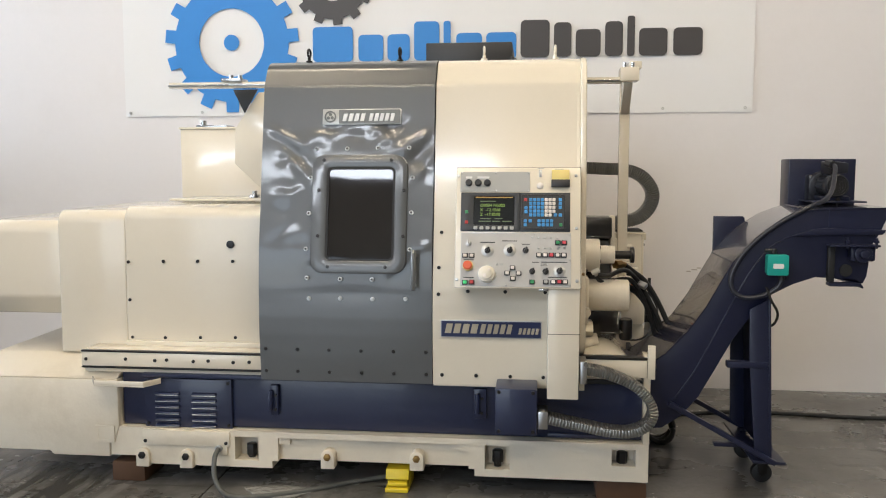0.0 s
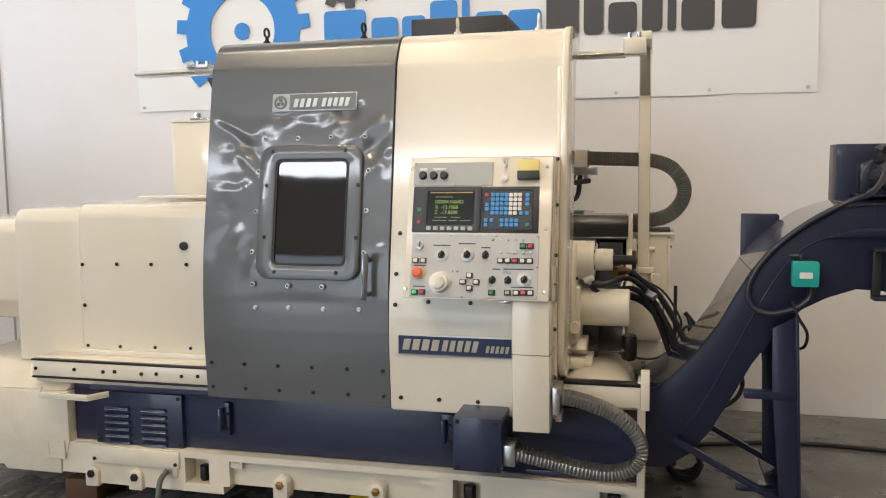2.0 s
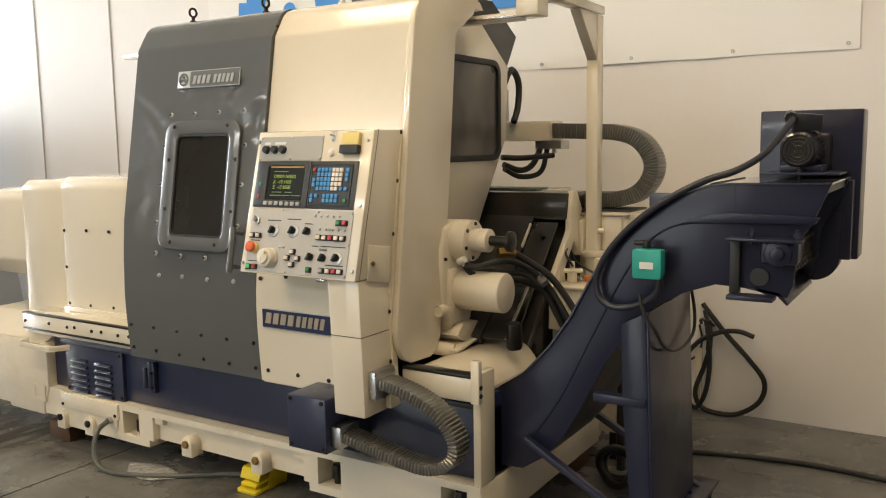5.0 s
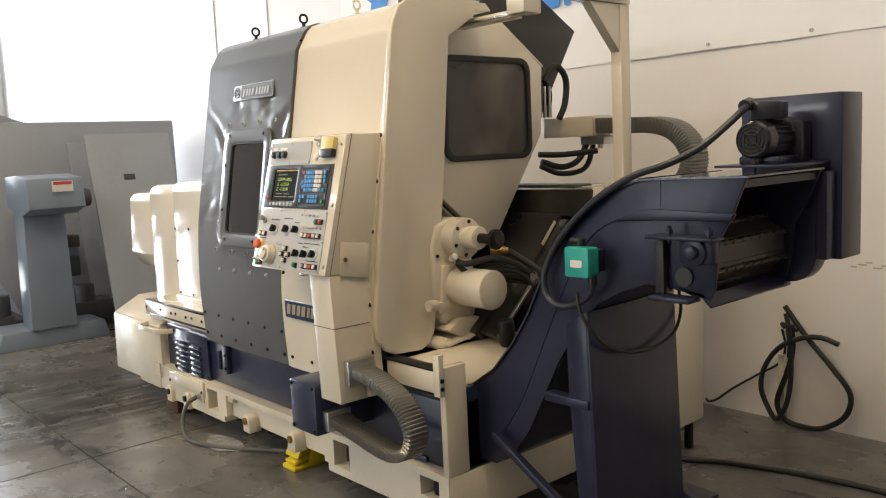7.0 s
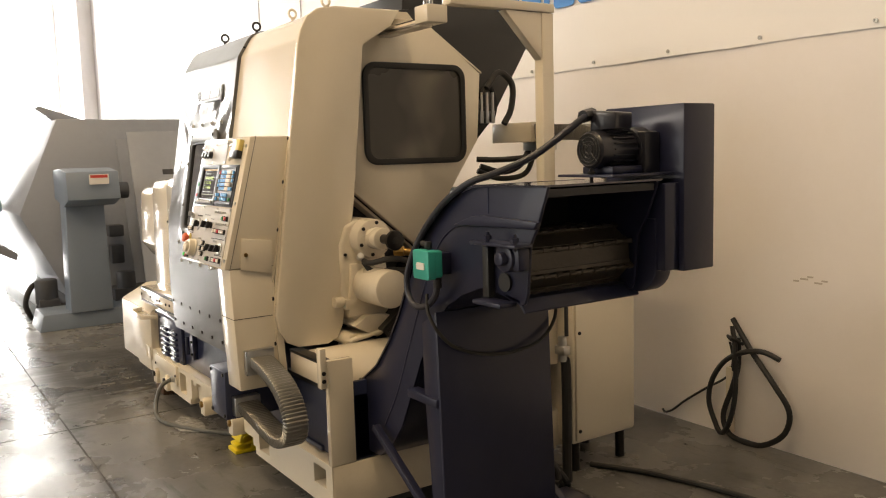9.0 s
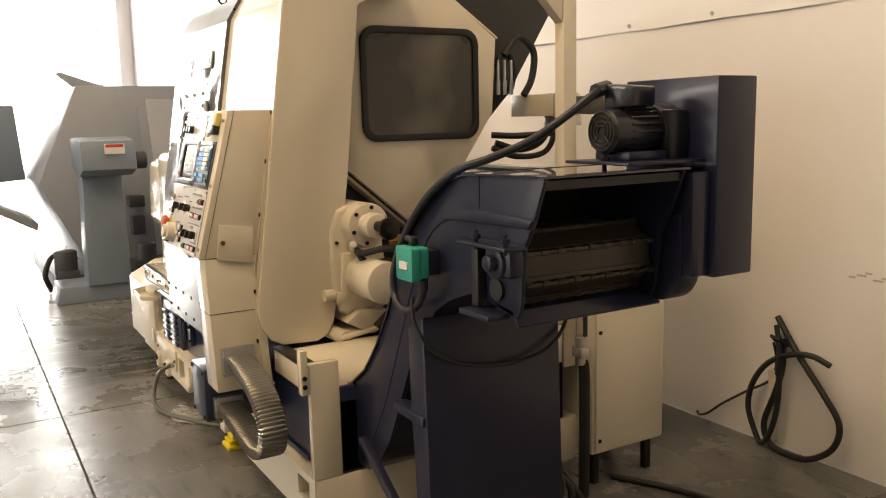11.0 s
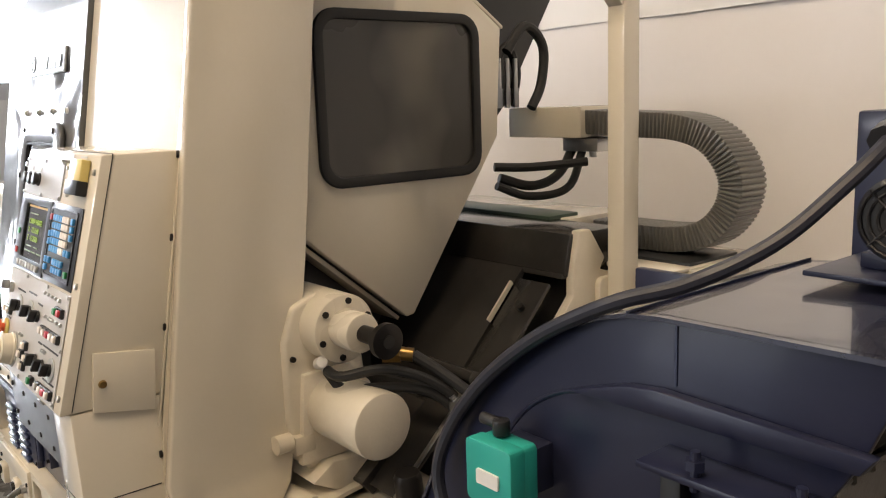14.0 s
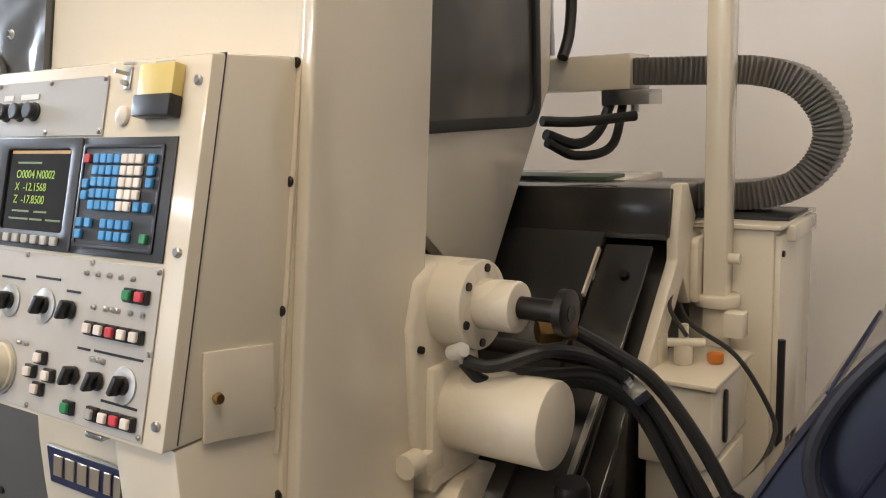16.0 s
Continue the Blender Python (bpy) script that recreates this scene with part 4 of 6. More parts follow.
# overhead rail, bracket and post
orail = part("overhead_rail", box(-1.957, 0.43, 4.34, 4.40, 1.982, 2.012, 0.003), CREAM, lathe, "cream overhead door rail")
part("rail_strip", box(-1.957, 0.43, 4.332, 4.34, 1.99, 1.999, 0.001), STEEL, orail)
part("rail_cap", box(0.42, 0.515, 4.32, 4.42, 1.99, 2.06, 0.006), CREAM, orail)
for sx in (0.445, 0.485):
    part("rail_stop", rod((sx, 4.36, 2.06), (sx, 4.36, 2.085), 0.009), STEEL, orail)
part("rail_bracket", join(box(-1.66, -1.545, 4.32, 4.42, 2.012, 2.03, 0.003), rod((-1.62, 4.37, 2.03), (-1.62, 4.37, 2.05), 0.012), rod((-1.57, 4.37, 2.03), (-1.57, 4.37, 2.05), 0.012)), STEEL, orail)
post = part("support_post", box(0.478, 0.534, 4.90, 4.965, 0.50, 2.06, 0.006), CREAM, lathe, "square cream support post")
part("support_arm", join(box(0.474, 0.538, 4.42, 4.968, 2.062, 2.10, 0.005), prism([(4.899, 1.86), (4.899, 2.06), (4.70, 2.06)], "x", 0.482, 0.53, 0.003)), CREAM, post)
part("post_collar", rod((0.506, 4.93, 0.98), (0.506, 4.93, 1.01), 0.055, b=0.005), CREAM, post)
part("post_pin", rod((0.534, 4.92, 1.10), (0.562, 4.92, 1.10), 0.013), CREAM, post)
part("guard_left", prism([(-1.30, 1.99), (-1.535, 1.975), (-1.67, 1.78), (-1.68, 1.585), (-1.54, 1.45), (-1.30, 1.30)], "y", 4.55, 4.62, 0.005), CREAM, lathe)
part("gusset", prism([(-1.672, 1.99), (-1.531, 1.99), (-1.61, 1.862)], "y", 4.53, 4.545, 0.002), BLACK_PLATE_AND_SHADE, lathe)

# energy duct
db = part("duct_box", box(-0.10, 0.212, 5.10, 5.25, 1.512, 1.608, 0.004), CREAM, lathe, "cream cable duct box")
part("duct_clamp", join(box(0.12, 0.26, 5.12, 5.22, 1.47, 1.511, 0.003), rod((0.20, 5.17, 1.45), (0.20, 5.17, 1.472), 0.012)), STEEL, db)
RIB = rounded(-0.062, 0.062, -0.037, 0.037, 0.004, 2)
chain_line = [(0.205, 5.18, 1.560), (0.40, 5.18, 1.552), (0.53, 5.18, 1.545), (0.625, 5.18, 1.515), (0.685, 5.18, 1.455), (0.708, 5.18, 1.388), (0.687, 5.18, 1.315), (0.627, 5.18, 1.256), (0.53, 5.18, 1.230), (0.40, 5.18, 1.226), (0.24, 5.18, 1.226)]
part("energy_duct", sweep(glide(chain_line, 0.0038), RIB, side=(0, 1, 0), swell=lambda i: (1.0, 0.995, 0.9)[i % 3]), CHAIN_OLIVE, lathe, "olive grey ribbed cable duct bent in a loop", 25)
# lower ribbed duct at the front
low_line = [(0.20, 3.665, 0.668), (0.26, 3.665, 0.666), (0.345, 3.668, 0.645), (0.435, 3.672, 0.605), (0.50, 3.675, 0.545), (0.525, 3.675, 0.48), (0.495, 3.675, 0.42), (0.42, 3.672, 0.39), (0.32, 3.67, 0.395), (0.20, 3.668, 0.418), (0.06, 3.665, 0.445)]
part("front_duct", sweep(glide(low_line, 0.0042), rounded(-0.048, 0.048, -0.021, 0.021, 0.01, 2), side=(0, 1, 0), swell=lambda i: (1.0, 0.98, 0.89)[i % 3]), HOSE_METAL, lathe, "grey ribbed flexible duct looping to the bed", 25)
part("duct_flange", box(0.203, 0.232, 3.605, 3.725, 0.615, 0.715, 0.003), STEEL, lathe)
part("duct_flange", box(0.02, 0.065, 3.61, 3.72, 0.405, 0.485, 0.003), STEEL, lathe)
tb = part("terminal_box", box(-0.166, 0.018, 3.585, 3.862, 0.384, 0.590, 0.006), NAVY, lathe, "navy sheet terminal box")
for sx, sz in ((-0.15, 0.40), (0.0, 0.40), (-0.15, 0.575), (0.0, 0.575)):
    piece("screw", SCREW_ME, tb, (sx, 3.585, sz), FACE_Y)
part("column_bracket", box(0.204, 0.228, 3.70, 3.76, 0.56, 0.62, 0.003), CREAM, lathe)

# way end: corner post, front ledge and cream chip cover
part("corner_post", box(0.503, 0.534, 3.812, 3.918, 0.284, 0.70, 0.004), CREAM, lathe, "cream upright corner plate")
cb = part("corner_bracket", box(0.515, 0.548, 3.775, 3.80, 0.60, 0.755, 0.003), CREAM, lathe)
for sz in (0.63, 0.66):
    piece("screw", SCREW_ME, cb, (0.548, 3.787, sz), FACE_X)
part("front_ledge", box(0.21, 0.515, 3.80, 3.83, 0.60, 0.682, 0.004), CREAM, lathe)
part("ledge_top", box(0.21, 0.515, 3.798, 3.85, 0.682, 0.694, 0.002), SCREW, lathe)
part("chip_cover", prism([(0.15, 0.577)] + arc(0.325, 0.535, 0.165, 165, 15, 16) + [(0.50, 0.577)], "y", 3.855, 4.40, 0.004), CREAM, lathe, "cream half-round chip cover")
# added black plate that darkens the gap under the end panel
part("chip_tray", box(0.06, 0.502, 3.845, 4.42, 0.555, 0.574, 0.002), BLACK_PLATE_AND_SHADE, lathe)
part("bed_end", box(0.505, 0.527, 3.92, 4.9, 0.285, 0.60, 0.004), NAVY, lathe)

# slant bed with black way covers
def slant(y0, z0, y1, z1, t0, t1):
    d = Vector((y1 - y0, z1 - z0)).normalized()
    n = Vector((-d.y, d.x))
    return [(y0 + n.x * t0, z0 + n.y * t0), (y1 + n.x * t0, z1 + n.y * t0), (y1 + n.x * t1, z1 + n.y * t1), (y0 + n.x * t1, z0 + n.y * t1)]


sb = part("slant_bed", prism([(4.40, 0.58), (4.40, 0.66), (4.83, 1.10), (4.90, 1.20), (5.02, 1.24), (5.05, 0.58)], "x", -0.5, 0.425, 0.004), BLACK_WAY, lathe, "oily black slanted machine bed")
part("way_cover", prism(slant(4.30, 0.62, 4.80, 1.14, 0.02, 0.045), "x", -0.5, 0.285, 0.003), BLACK_WAY, sb)
part("way_cover_upper", prism([(4.775, 1.165), (4.80, 1.275), (5.0, 1.275), (5.0, 1.20), (4.86, 1.14)], "x", -0.5, 0.435, 0.004), BLACK_WAY, sb)
part("cover_lip", prism([(4.768, 1.158), (4.772, 1.172), (4.83, 1.172), (4.83, 1.152)], "x", -0.5, 0.43, 0.002), BLACK_WAY, sb)
part("scraper_edge", prism(slant(4.655, 1.021, 4.745, 1.115, 0.028, 0.042), "x", 0.287, 0.293, 0.0), CREAM, sb)
wpl = part("wiper_plate", prism(slant(4.36, 0.70, 4.765, 1.125, 0.020, 0.034), "x", 0.299, 0.412, 0.002), BLACK_WAY, sb)
for sy, sz in ((4.70, 1.065), (4.56, 0.915)):
    part("plug", rod((0.37, sy - 0.02, sz + 0.02), (0.37, sy - 0.03, sz + 0.03), 0.011, n=12), SCREW, wpl)
part("lower_way", prism(slant(4.20, 0.70, 4.40, 0.86, 0.0, 0.05), "x", -0.2, 0.33, 0.003), BLACK_WAY, sb)
part("ball_screw", rod((0.05, 4.46, 0.955), (0.42, 4.46, 0.955), 0.018), BLACK_WAY, sb)
bb = part("bed_bracket", prism([(4.585, 0.893), (4.79, 1.11), (4.79, 1.165), (4.815, 1.285), (4.86, 1.285), (4.92, 1.20), (4.90, 1.17), (4.965, 1.15), (4.985, 1.11), (4.985, 1.0), (4.93, 0.985), (4.875, 0.99), (4.83, 1.06), (4.655, 0.868)], "x", 0.426, 0.455, 0.005), CREAM_CAST, lathe, "cream bed end bracket")
part("bracket_pad", prism(rounded(4.875, 4.985, 0.99, 1.15, 0.02, 3), "x", 0.455, 0.475, 0.004), CREAM_CAST, bb)
for sy, sz in ((4.93, 1.11), (4.93, 1.035)):
    part("bracket_bolt", rod((0.475, sy, sz), (0.479, sy, sz), 0.014, n=16), SCREW, bb)
part("green_cover", box(-0.45, 0.20, 4.97, 5.10, 1.26, 1.285, 0.003), GREEN_COVER, lathe, "dark green cover strip")
part("rear_tray", box(-0.5, 0.235, 5.02, 5.30, 1.17, 1.275, 0.004), CREAM, lathe)
part("duct_shelf", box(0.236, 0.64, 5.05, 5.28, 1.172, 1.186, 0.003), BLACK_PLATE_AND_SHADE, lathe, "dark tray under the cable duct")
part("shelf_rail", box(0.236, 0.66, 5.04, 5.29, 1.13, 1.171, 0.004), CREAM, lathe)
part("slide_shelf", prism([(4.03, 0.70), (4.03, 0.712), (4.20, 0.735), (4.20, 0.722)], "x", 0.10, 0.315, 0.003), CREAM_CAST, lathe)
part("wiper_guard", prism(slant(4.22, 0.70, 4.42, 0.88, 0.03, 0.042), "x", 0.29, 0.44, 0.002), BLACK_WAY, lathe)
part("guard_edge", prism(slant(4.22, 0.70, 4.42, 0.88, 0.043, 0.048), "x", 0.43, 0.441, 0.0), STEEL, lathe)
part("bed_rail", rod((0.05, 4.27, 0.735), (0.42, 4.27, 0.735), 0.014), STEEL, lathe)
part("coolant_pot", lathe_turn((0.46, 4.21, 0.80), (0.46, 4.22, 0.695), [(0, 0.028), (0.1, 0.033), (0.9, 0.033), (1.0, 0.028)]), SCREW, lathe)

# cross slide with its drive
cs = part("slide_casting", join(prism([(4.06, 0.80), (4.03, 0.90), (4.03, 1.10), (4.06, 1.18), (4.12, 1.205), (4.20, 1.19), (4.235, 1.13), (4.25, 1.0), (4.265, 0.90), (4.25, 0.79), (4.18, 0.76), (4.12, 0.74)], "x", 0.02, 0.248, 0.012, 3), rod((0.10, 4.155, 1.125), (0.318, 4.155, 1.125), 0.082, b=0.006, n=32)), CREAM_CAST, lathe, "cream painted slide casting")
part("screw_housing", rod((0.312, 4.155, 1.128), (0.392, 4.155, 1.128), 0.046, b=0.006, n=32), CREAM_CAST, cs)
part("shaft", lathe_turn((0.39, 4.157, 1.128), (0.487, 4.157, 1.128), [(0, 0.02), (0.82, 0.02), (0.821, 0.040), (0.98, 0.040), (1.0, 0.036)], 28), SCREW, cs)
part("shaft_bore", rod((0.485, 4.157, 1.128), (0.489, 4.157, 1.128), 0.015), RUBBER, cs)
part("servo_motor", rod((0.255, 4.150, 0.928), (0.462, 4.150, 0.928), 0.078, b=0.007, n=40), CREAM_CAST, cs, "cream cylindrical servo motor cover")
part("motor_plate", prism([(4.05, 0.80), (4.20, 0.80), (4.255, 0.86), (4.255, 0.96), (4.20, 1.02), (4.07, 1.02)], "x", 0.24, 0.264, 0.004), CREAM_CAST, cs)
for k in range(6):
    a = radians(60 * k + 20)
    part("flange_bolt", rod((0.314, 4.155 + 0.067 * math.cos(a), 1.125 + 0.067 * math.sin(a)), (0.322, 4.155 + 0.067 * math.cos(a), 1.125 + 0.067 * math.sin(a)), 0.008, n=8), SCREW, cs)
for sy, sz in ((4.065, 0.83), (4.097, 0.983), (4.12, 0.965), (4.24, 0.87), (4.05, 1.06), (4.20, 0.785), (4.10, 0.775)):
    part("flange_bolt", rod((0.246, sy, sz), (0.256, sy, sz), 0.007, n=8), SCREW, cs)
part("slide_foot", prism([(4.06, 0.76), (4.17, 0.70), (4.26, 0.735), (4.235, 0.79), (4.12, 0.80)], "x", 0.10, 0.29, 0.006), CREAM_CAST, cs)
part("grease_block", join(box(0.235, 0.265, 4.035, 4.09, 0.83, 0.875, 0.004), rod((0.25, 4.03, 0.865), (0.25, 3.99, 0.865), 0.022)), CREAM_CAST, cs)
part("slide_pipe", rod((0.12, 4.02, 0.72), (0.28, 4.06, 0.70), 0.028, b=0.004), CREAM_CAST, cs)
part("white_fitting", join(rod((0.28, 4.10, 1.045), (0.315, 4.09, 1.06), 0.014, b=0.003), rod((0.30, 4.095, 1.05), (0.305, 4.12, 1.02), 0.010)), WHITE_LABEL, cs)
part("brass_fitting", join(rod((0.40, 4.20, 1.075), (0.43, 4.23, 1.075), 0.022, n=6), rod((0.42, 4.22, 1.075), (0.45, 4.25, 1.07), 0.016)), BRASS, cs)
for k, (pts, r) in enumerate((
    ([(0.31, 4.105, 1.035), (0.36, 4.11, 1.03), (0.44, 4.18, 1.05), (0.50, 4.27, 1.01), (0.56, 4.33, 0.93), (0.63, 4.36, 0.80), (0.69, 4.40, 0.66), (0.72, 4.42, 0.58)], 0.012),
    ([(0.30, 4.11, 1.03), (0.34, 4.13, 0.99), (0.42, 4.19, 1.0), (0.49, 4.27, 0.985), (0.545, 4.32, 0.91), (0.60, 4.36, 0.78), (0.65, 4.42, 0.62)], 0.012),
    ([(0.45, 4.25, 1.07), (0.50, 4.29, 1.03), (0.57, 4.33, 0.97), (0.65, 4.37, 0.84), (0.72, 4.40, 0.68), (0.75, 4.42, 0.56)], 0.0135),
    ([(0.10, 4.30, 0.93), (0.30, 4.31, 0.95), (0.46, 4.33, 0.95), (0.56, 4.36, 0.88), (0.66, 4.40, 0.70), (0.69, 4.44, 0.56)], 0.017))):
    part("hydraulic_hose", hose(pts, r), RUBBER, lathe, "black rubber hydraulic hose")
part("hose_clamp", moved(join(box(-0.016, 0.016, -0.04, 0.04, -0.012, 0.012, 0.003), rod((0, 0.0, 0.01), (0, 0.0, 0.022), 0.008)), pose(0.535, 4.305, 0.965, 20, -35, 40)), STEEL, lathe)
for pts, r in (
    ([(0.02, 4.98, 1.78), (0.02, 5.06, 1.86), (0.02, 5.14, 1.80), (0.02, 5.13, 1.68), (0.02, 5.08, 1.60)], 0.016),
    ([(-0.02, 4.96, 1.74), (-0.02, 5.02, 1.80), (-0.02, 5.06, 1.72), (-0.02, 5.03, 1.60)], 0.015),
    ([(0.06, 4.90, 1.40), (0.10, 5.0, 1.37), (0.12, 5.10, 1.40), (0.14, 5.16, 1.50)], 0.015),
    ([(0.06, 4.88, 1.435), (0.12, 4.98, 1.43), (0.22, 5.12, 1.44)], 0.014),
    ([(0.08, 4.87, 1.38), (0.11, 4.98, 1.34), (0.16, 5.10, 1.36), (0.17, 5.16, 1.48)], 0.013)):
    part("grey_hose", hose(pts, r), RUBBER, lathe)
for k in range(3):
    part("pipe_fitting", join(rod((0.02, 4.945 + 0.035 * k, 1.61), (0.02, 4.945 + 0.035 * k, 1.67), 0.011, n=6), rod((0.02, 4.945 + 0.035 * k, 1.67), (0.02, 4.945 + 0.035 * k, 1.76), 0.008)), STEEL, lathe)

# lubrication tank by the post
oil = part("oil_tank", prism([(0.44, 0.70), (0.585, 0.70), (0.60, 0.72), (0.60, 0.88), (0.44, 0.88)], "y", 4.58, 4.86, 0.006), CREAM, lathe, "cream lubrication tank")
part("tank_lid", box(0.43, 0.61, 4.57, 4.87, 0.882, 0.894, 0.003), CREAM, oil)
part("sight_glass", prism(rounded(4.66, 4.68, 0.74, 0.86, 0.009, 3), "x", 0.601, 0.607, 0.001), RUBBER, oil)
part("oil_pump", join(rod((0.50, 4.70, 0.894), (0.50, 4.70, 0.94), 0.021, b=0.004), rod((0.47, 4.68, 0.945), (0.545, 4.71, 0.945), 0.010), rod((0.50, 4.70, 0.94), (0.50, 4.70, 0.985), 0.011), box(0.45, 0.458, 4.66, 4.72, 0.894, 0.955, 0.002)), CREAM_CAST, oil)
part("filter_cap", rod((0.56, 4.74, 0.895), (0.56, 4.74, 0.918), 0.018, b=0.004), ORANGE, oil, "orange filler cap")
part("oil_line", hose([(0.52, 4.66, 0.97), (0.46, 4.72, 1.02), (0.44, 4.86, 1.06)], 0.005, n=6), RUBBER, oil)
part("thin_cable", hose([(0.45, 4.82, 1.0), (0.5, 4.76, 0.968), (0.6, 4.75, 0.915), (0.672, 4.75, 0.81), (0.69, 4.74, 0.747), (0.655, 4.68, 0.668), (0.578, 4.55, 0.63), (0.47, 4.52, 0.63)], 0.0055, n=6), RUBBER, oil)
part("switch_block", box(0.545, 0.592, 4.84, 4.89, 0.925, 0.985, 0.004), CREAM, oil)
part("tank_stand", box(0.45, 0.60, 4.60, 4.84, 0.55, 0.70, 0.006), CREAM_CAST, oil)

# ---- operator panel ----
pb = part("operator_panel", prism([(3.5497, 1.040), (3.6854, 1.556), (3.845, 1.556), (3.80, 1.040)], "x", -0.344, 0.197, 0.006), CREAM, lathe, "cream sheet operator panel with screen, keys and knobs")


def on_panel(name, pts_bm, mat, label=""):
    return part(name, moved(pts_bm, PANEL), mat, pb, label)


on_panel("grey_plate", box(-0.326, -0.022, 0.438, 0.528, 0.001, 0.003, 0.0008, 1), PLATE_GREY)
on_panel("screen_unit", join(ring_prism(rounded(-0.322, -0.062, 0.262, 0.435, 0.004, 2), rounded(-0.266, -0.088, 0.290, 0.418, 0.006, 2), "z", 0.001, 0.006, 0.002), box(-0.062, 0.152, 0.262, 0.435, 0.001, 0.003, 0.0008)), BEZEL, "charcoal screen and keyboard unit")
on_panel("keyboard_plate", ring_prism(rounded(-0.058, 0.130, 0.272, 0.425, 0.004, 2), rounded(-0.052, 0.124, 0.278, 0.419, 0.004, 2), "z", 0.003, 0.006, 0.001), BLACK)
on_panel("keyboard_face", box(-0.0515, 0.1235, 0.2785, 0.4185, 0.003, 0.004, 0.0), BEZEL)
scr = on_panel("screen_glass", prism(rounded(-0.268, -0.086, 0.288, 0.420, 0.006, 2), "z", 0.0005, 0.0014, 0.0), SCREEN, "dark tube screen with yellow-green readout")
on_panel("screen_glow_edge", box(-0.258, -0.096, 0.411, 0.416, 0.0014, 0.0022, 0.0), SCREEN_EDGE)
for words, v in (("O0004 N0002", 0.372), ("X  -12.1568", 0.352), ("Z  -17.8500", 0.332)):
    lettering(words, 0.0185, (-0.238, v, 0.0022), PANEL, SCREEN_TEXT, pb)
for x0, x1, v in ((-0.238, -0.17, 0.395), (-0.238, -0.19, 0.318), (-0.175, -0.14, 0.318), (-0.245, -0.19, 0.306), (-0.185, -0.15, 0.306), (-0.14, -0.10, 0.306)):
    on_panel("readout_bar", box(x0, x1, v, v + 0.003, 0.0014, 0.0022, 0.0), SCREEN_DIM)
KEY_MES = {}
for nm, mat in (("blue", KEY_BLUE), ("white", KEY_WHITE), ("red", KEY_RED), ("green", KEY_GREEN), ("grey", PLATE_GREY), ("pink", PINK), ("dark", BLACK), ("lit", LED_GREEN)):
    KEY_MES[nm] = mesh_from("key", prism(rounded(-0.0068, 0.0068, -0.0068, 0.0068, 0.0015, 2), "z", 0, 0.006, 0.0015, 1), mat)


def key(kind, x, v, out=0.004, name="key", size=1.0):
    ob = on_plane(KEY_MES[kind], name, PANEL, x, v, pb, out)
    if size != 1.0:
        ob.scale = (size, 1, 1)
    return ob


for r, v in enumerate((0.403, 0.386, 0.369, 0.352, 0.335)):
    cols = [-0.018 + 0.0166 * k for k in range(7)] + [0.109]
    for k, x in enumerate(cols):
        if r == 4 and k == 6:
            x = 0.088
        kind = "white" if (4 <= k <= 6 and not (r == 4 and k == 6)) else "blue"
        if r == 3 and k == 7:
            continue
        key(kind, x, v)
    if r == 0:
        key("red", -0.041, v)
    if r in (2, 3):
        key("blue", -0.0385, v - 0.003)
for x in (-0.041, -0.020):
    key("blue", x, 0.309)
key("blue", -0.041, 0.292)
for v in (0.309, 0.292):
    for k in range(4):
        key("blue", 0.018 + 0.0178 * k, v)
key("green", 0.111, 0.292)
key("green", -0.296, 0.348, 0.003)
key("red", -0.296, 0.302, 0.003)
for k in range(7):
    key("grey", -0.256 + 0.0262 * k, 0.2765, 0.006, "soft_key", 1.25)
ctrl = on_panel("switch_plate", box(-0.318, 0.156, 0.022, 0.256, 0.001, 0.003, 0.0008, 1), PANEL_GREY, "worn grey switch plate")
KNOB = mesh_from("knob", join(lathe_turn((0, 0, 0), (0, 0, 0.006), [(0, 0.0135), (1, 0.012)], 20), moved(box(-0.0045, 0.0045, -0.0145, 0.0145, 0.004, 0.021, 0.0025), pose(0, 0, 0, 0, 0, -25))), BLACK)
KNOB_SKIRT = mesh_from("knob_skirt", rod((0, 0, 0), (0, 0, 0.003), 0.026, n=28, b=0.001), BADGE_SILVER)
KNOB_ROUND = mesh_from("push_knob", lathe_turn((0, 0, 0), (0, 0, 0.016), [(0, 0.0155), (0.2, 0.0155), (0.3, 0.013), (0.9, 0.0135), (1, 0.0115)], 20), BLACK)
LED = mesh_from("lamp", lathe_turn((0, 0, 0), (0, 0, 0.006), [(0, 0.0042), (0.7, 0.0042), (1, 0.0025)], 10), STEEL)
PSCREW = screw_mesh("panel_screw", 0.007, 0.006, STEEL)
for x, v, skirt_on in ((-0.202, 0.178, True), (-0.106, 0.180, True), (-0.038, 0.180, False), (-0.009, 0.089, False), (0.048, 0.089, False), (0.107, 0.092, True)):
    if skirt_on:
        on_plane(KNOB_SKIRT, "knob_skirt", PANEL, x, v, pb, 0.003)
    on_plane(KNOB, "knob", PANEL, x, v, pb, 0.005)
for x in (-0.289, -0.248, -0.208):
    on_plane(KNOB_ROUND, "push_knob", PANEL, x, 0.478, pb, 0.003)
for x0, x1 in ((-0.303, -0.275), (-0.252, -0.200)):
    on_panel("label_strip", box(x0, x1, 0.498, 0.507, 0.003, 0.0045, 0.0), WHITE_LABEL)
for x in (-0.011, 0.016, 0.044, 0.071, 0.097):
    on_plane(LED, "lamp", PANEL, x, 0.237, pb, 0.003)
for x in (0.017, 0.045, 0.060, 0.073, 0.101, 0.128, -0.16, -0.14):
    on_plane(LED, "lamp", PANEL, x, 0.190 if x > 0 else 0.118, pb, 0.003)
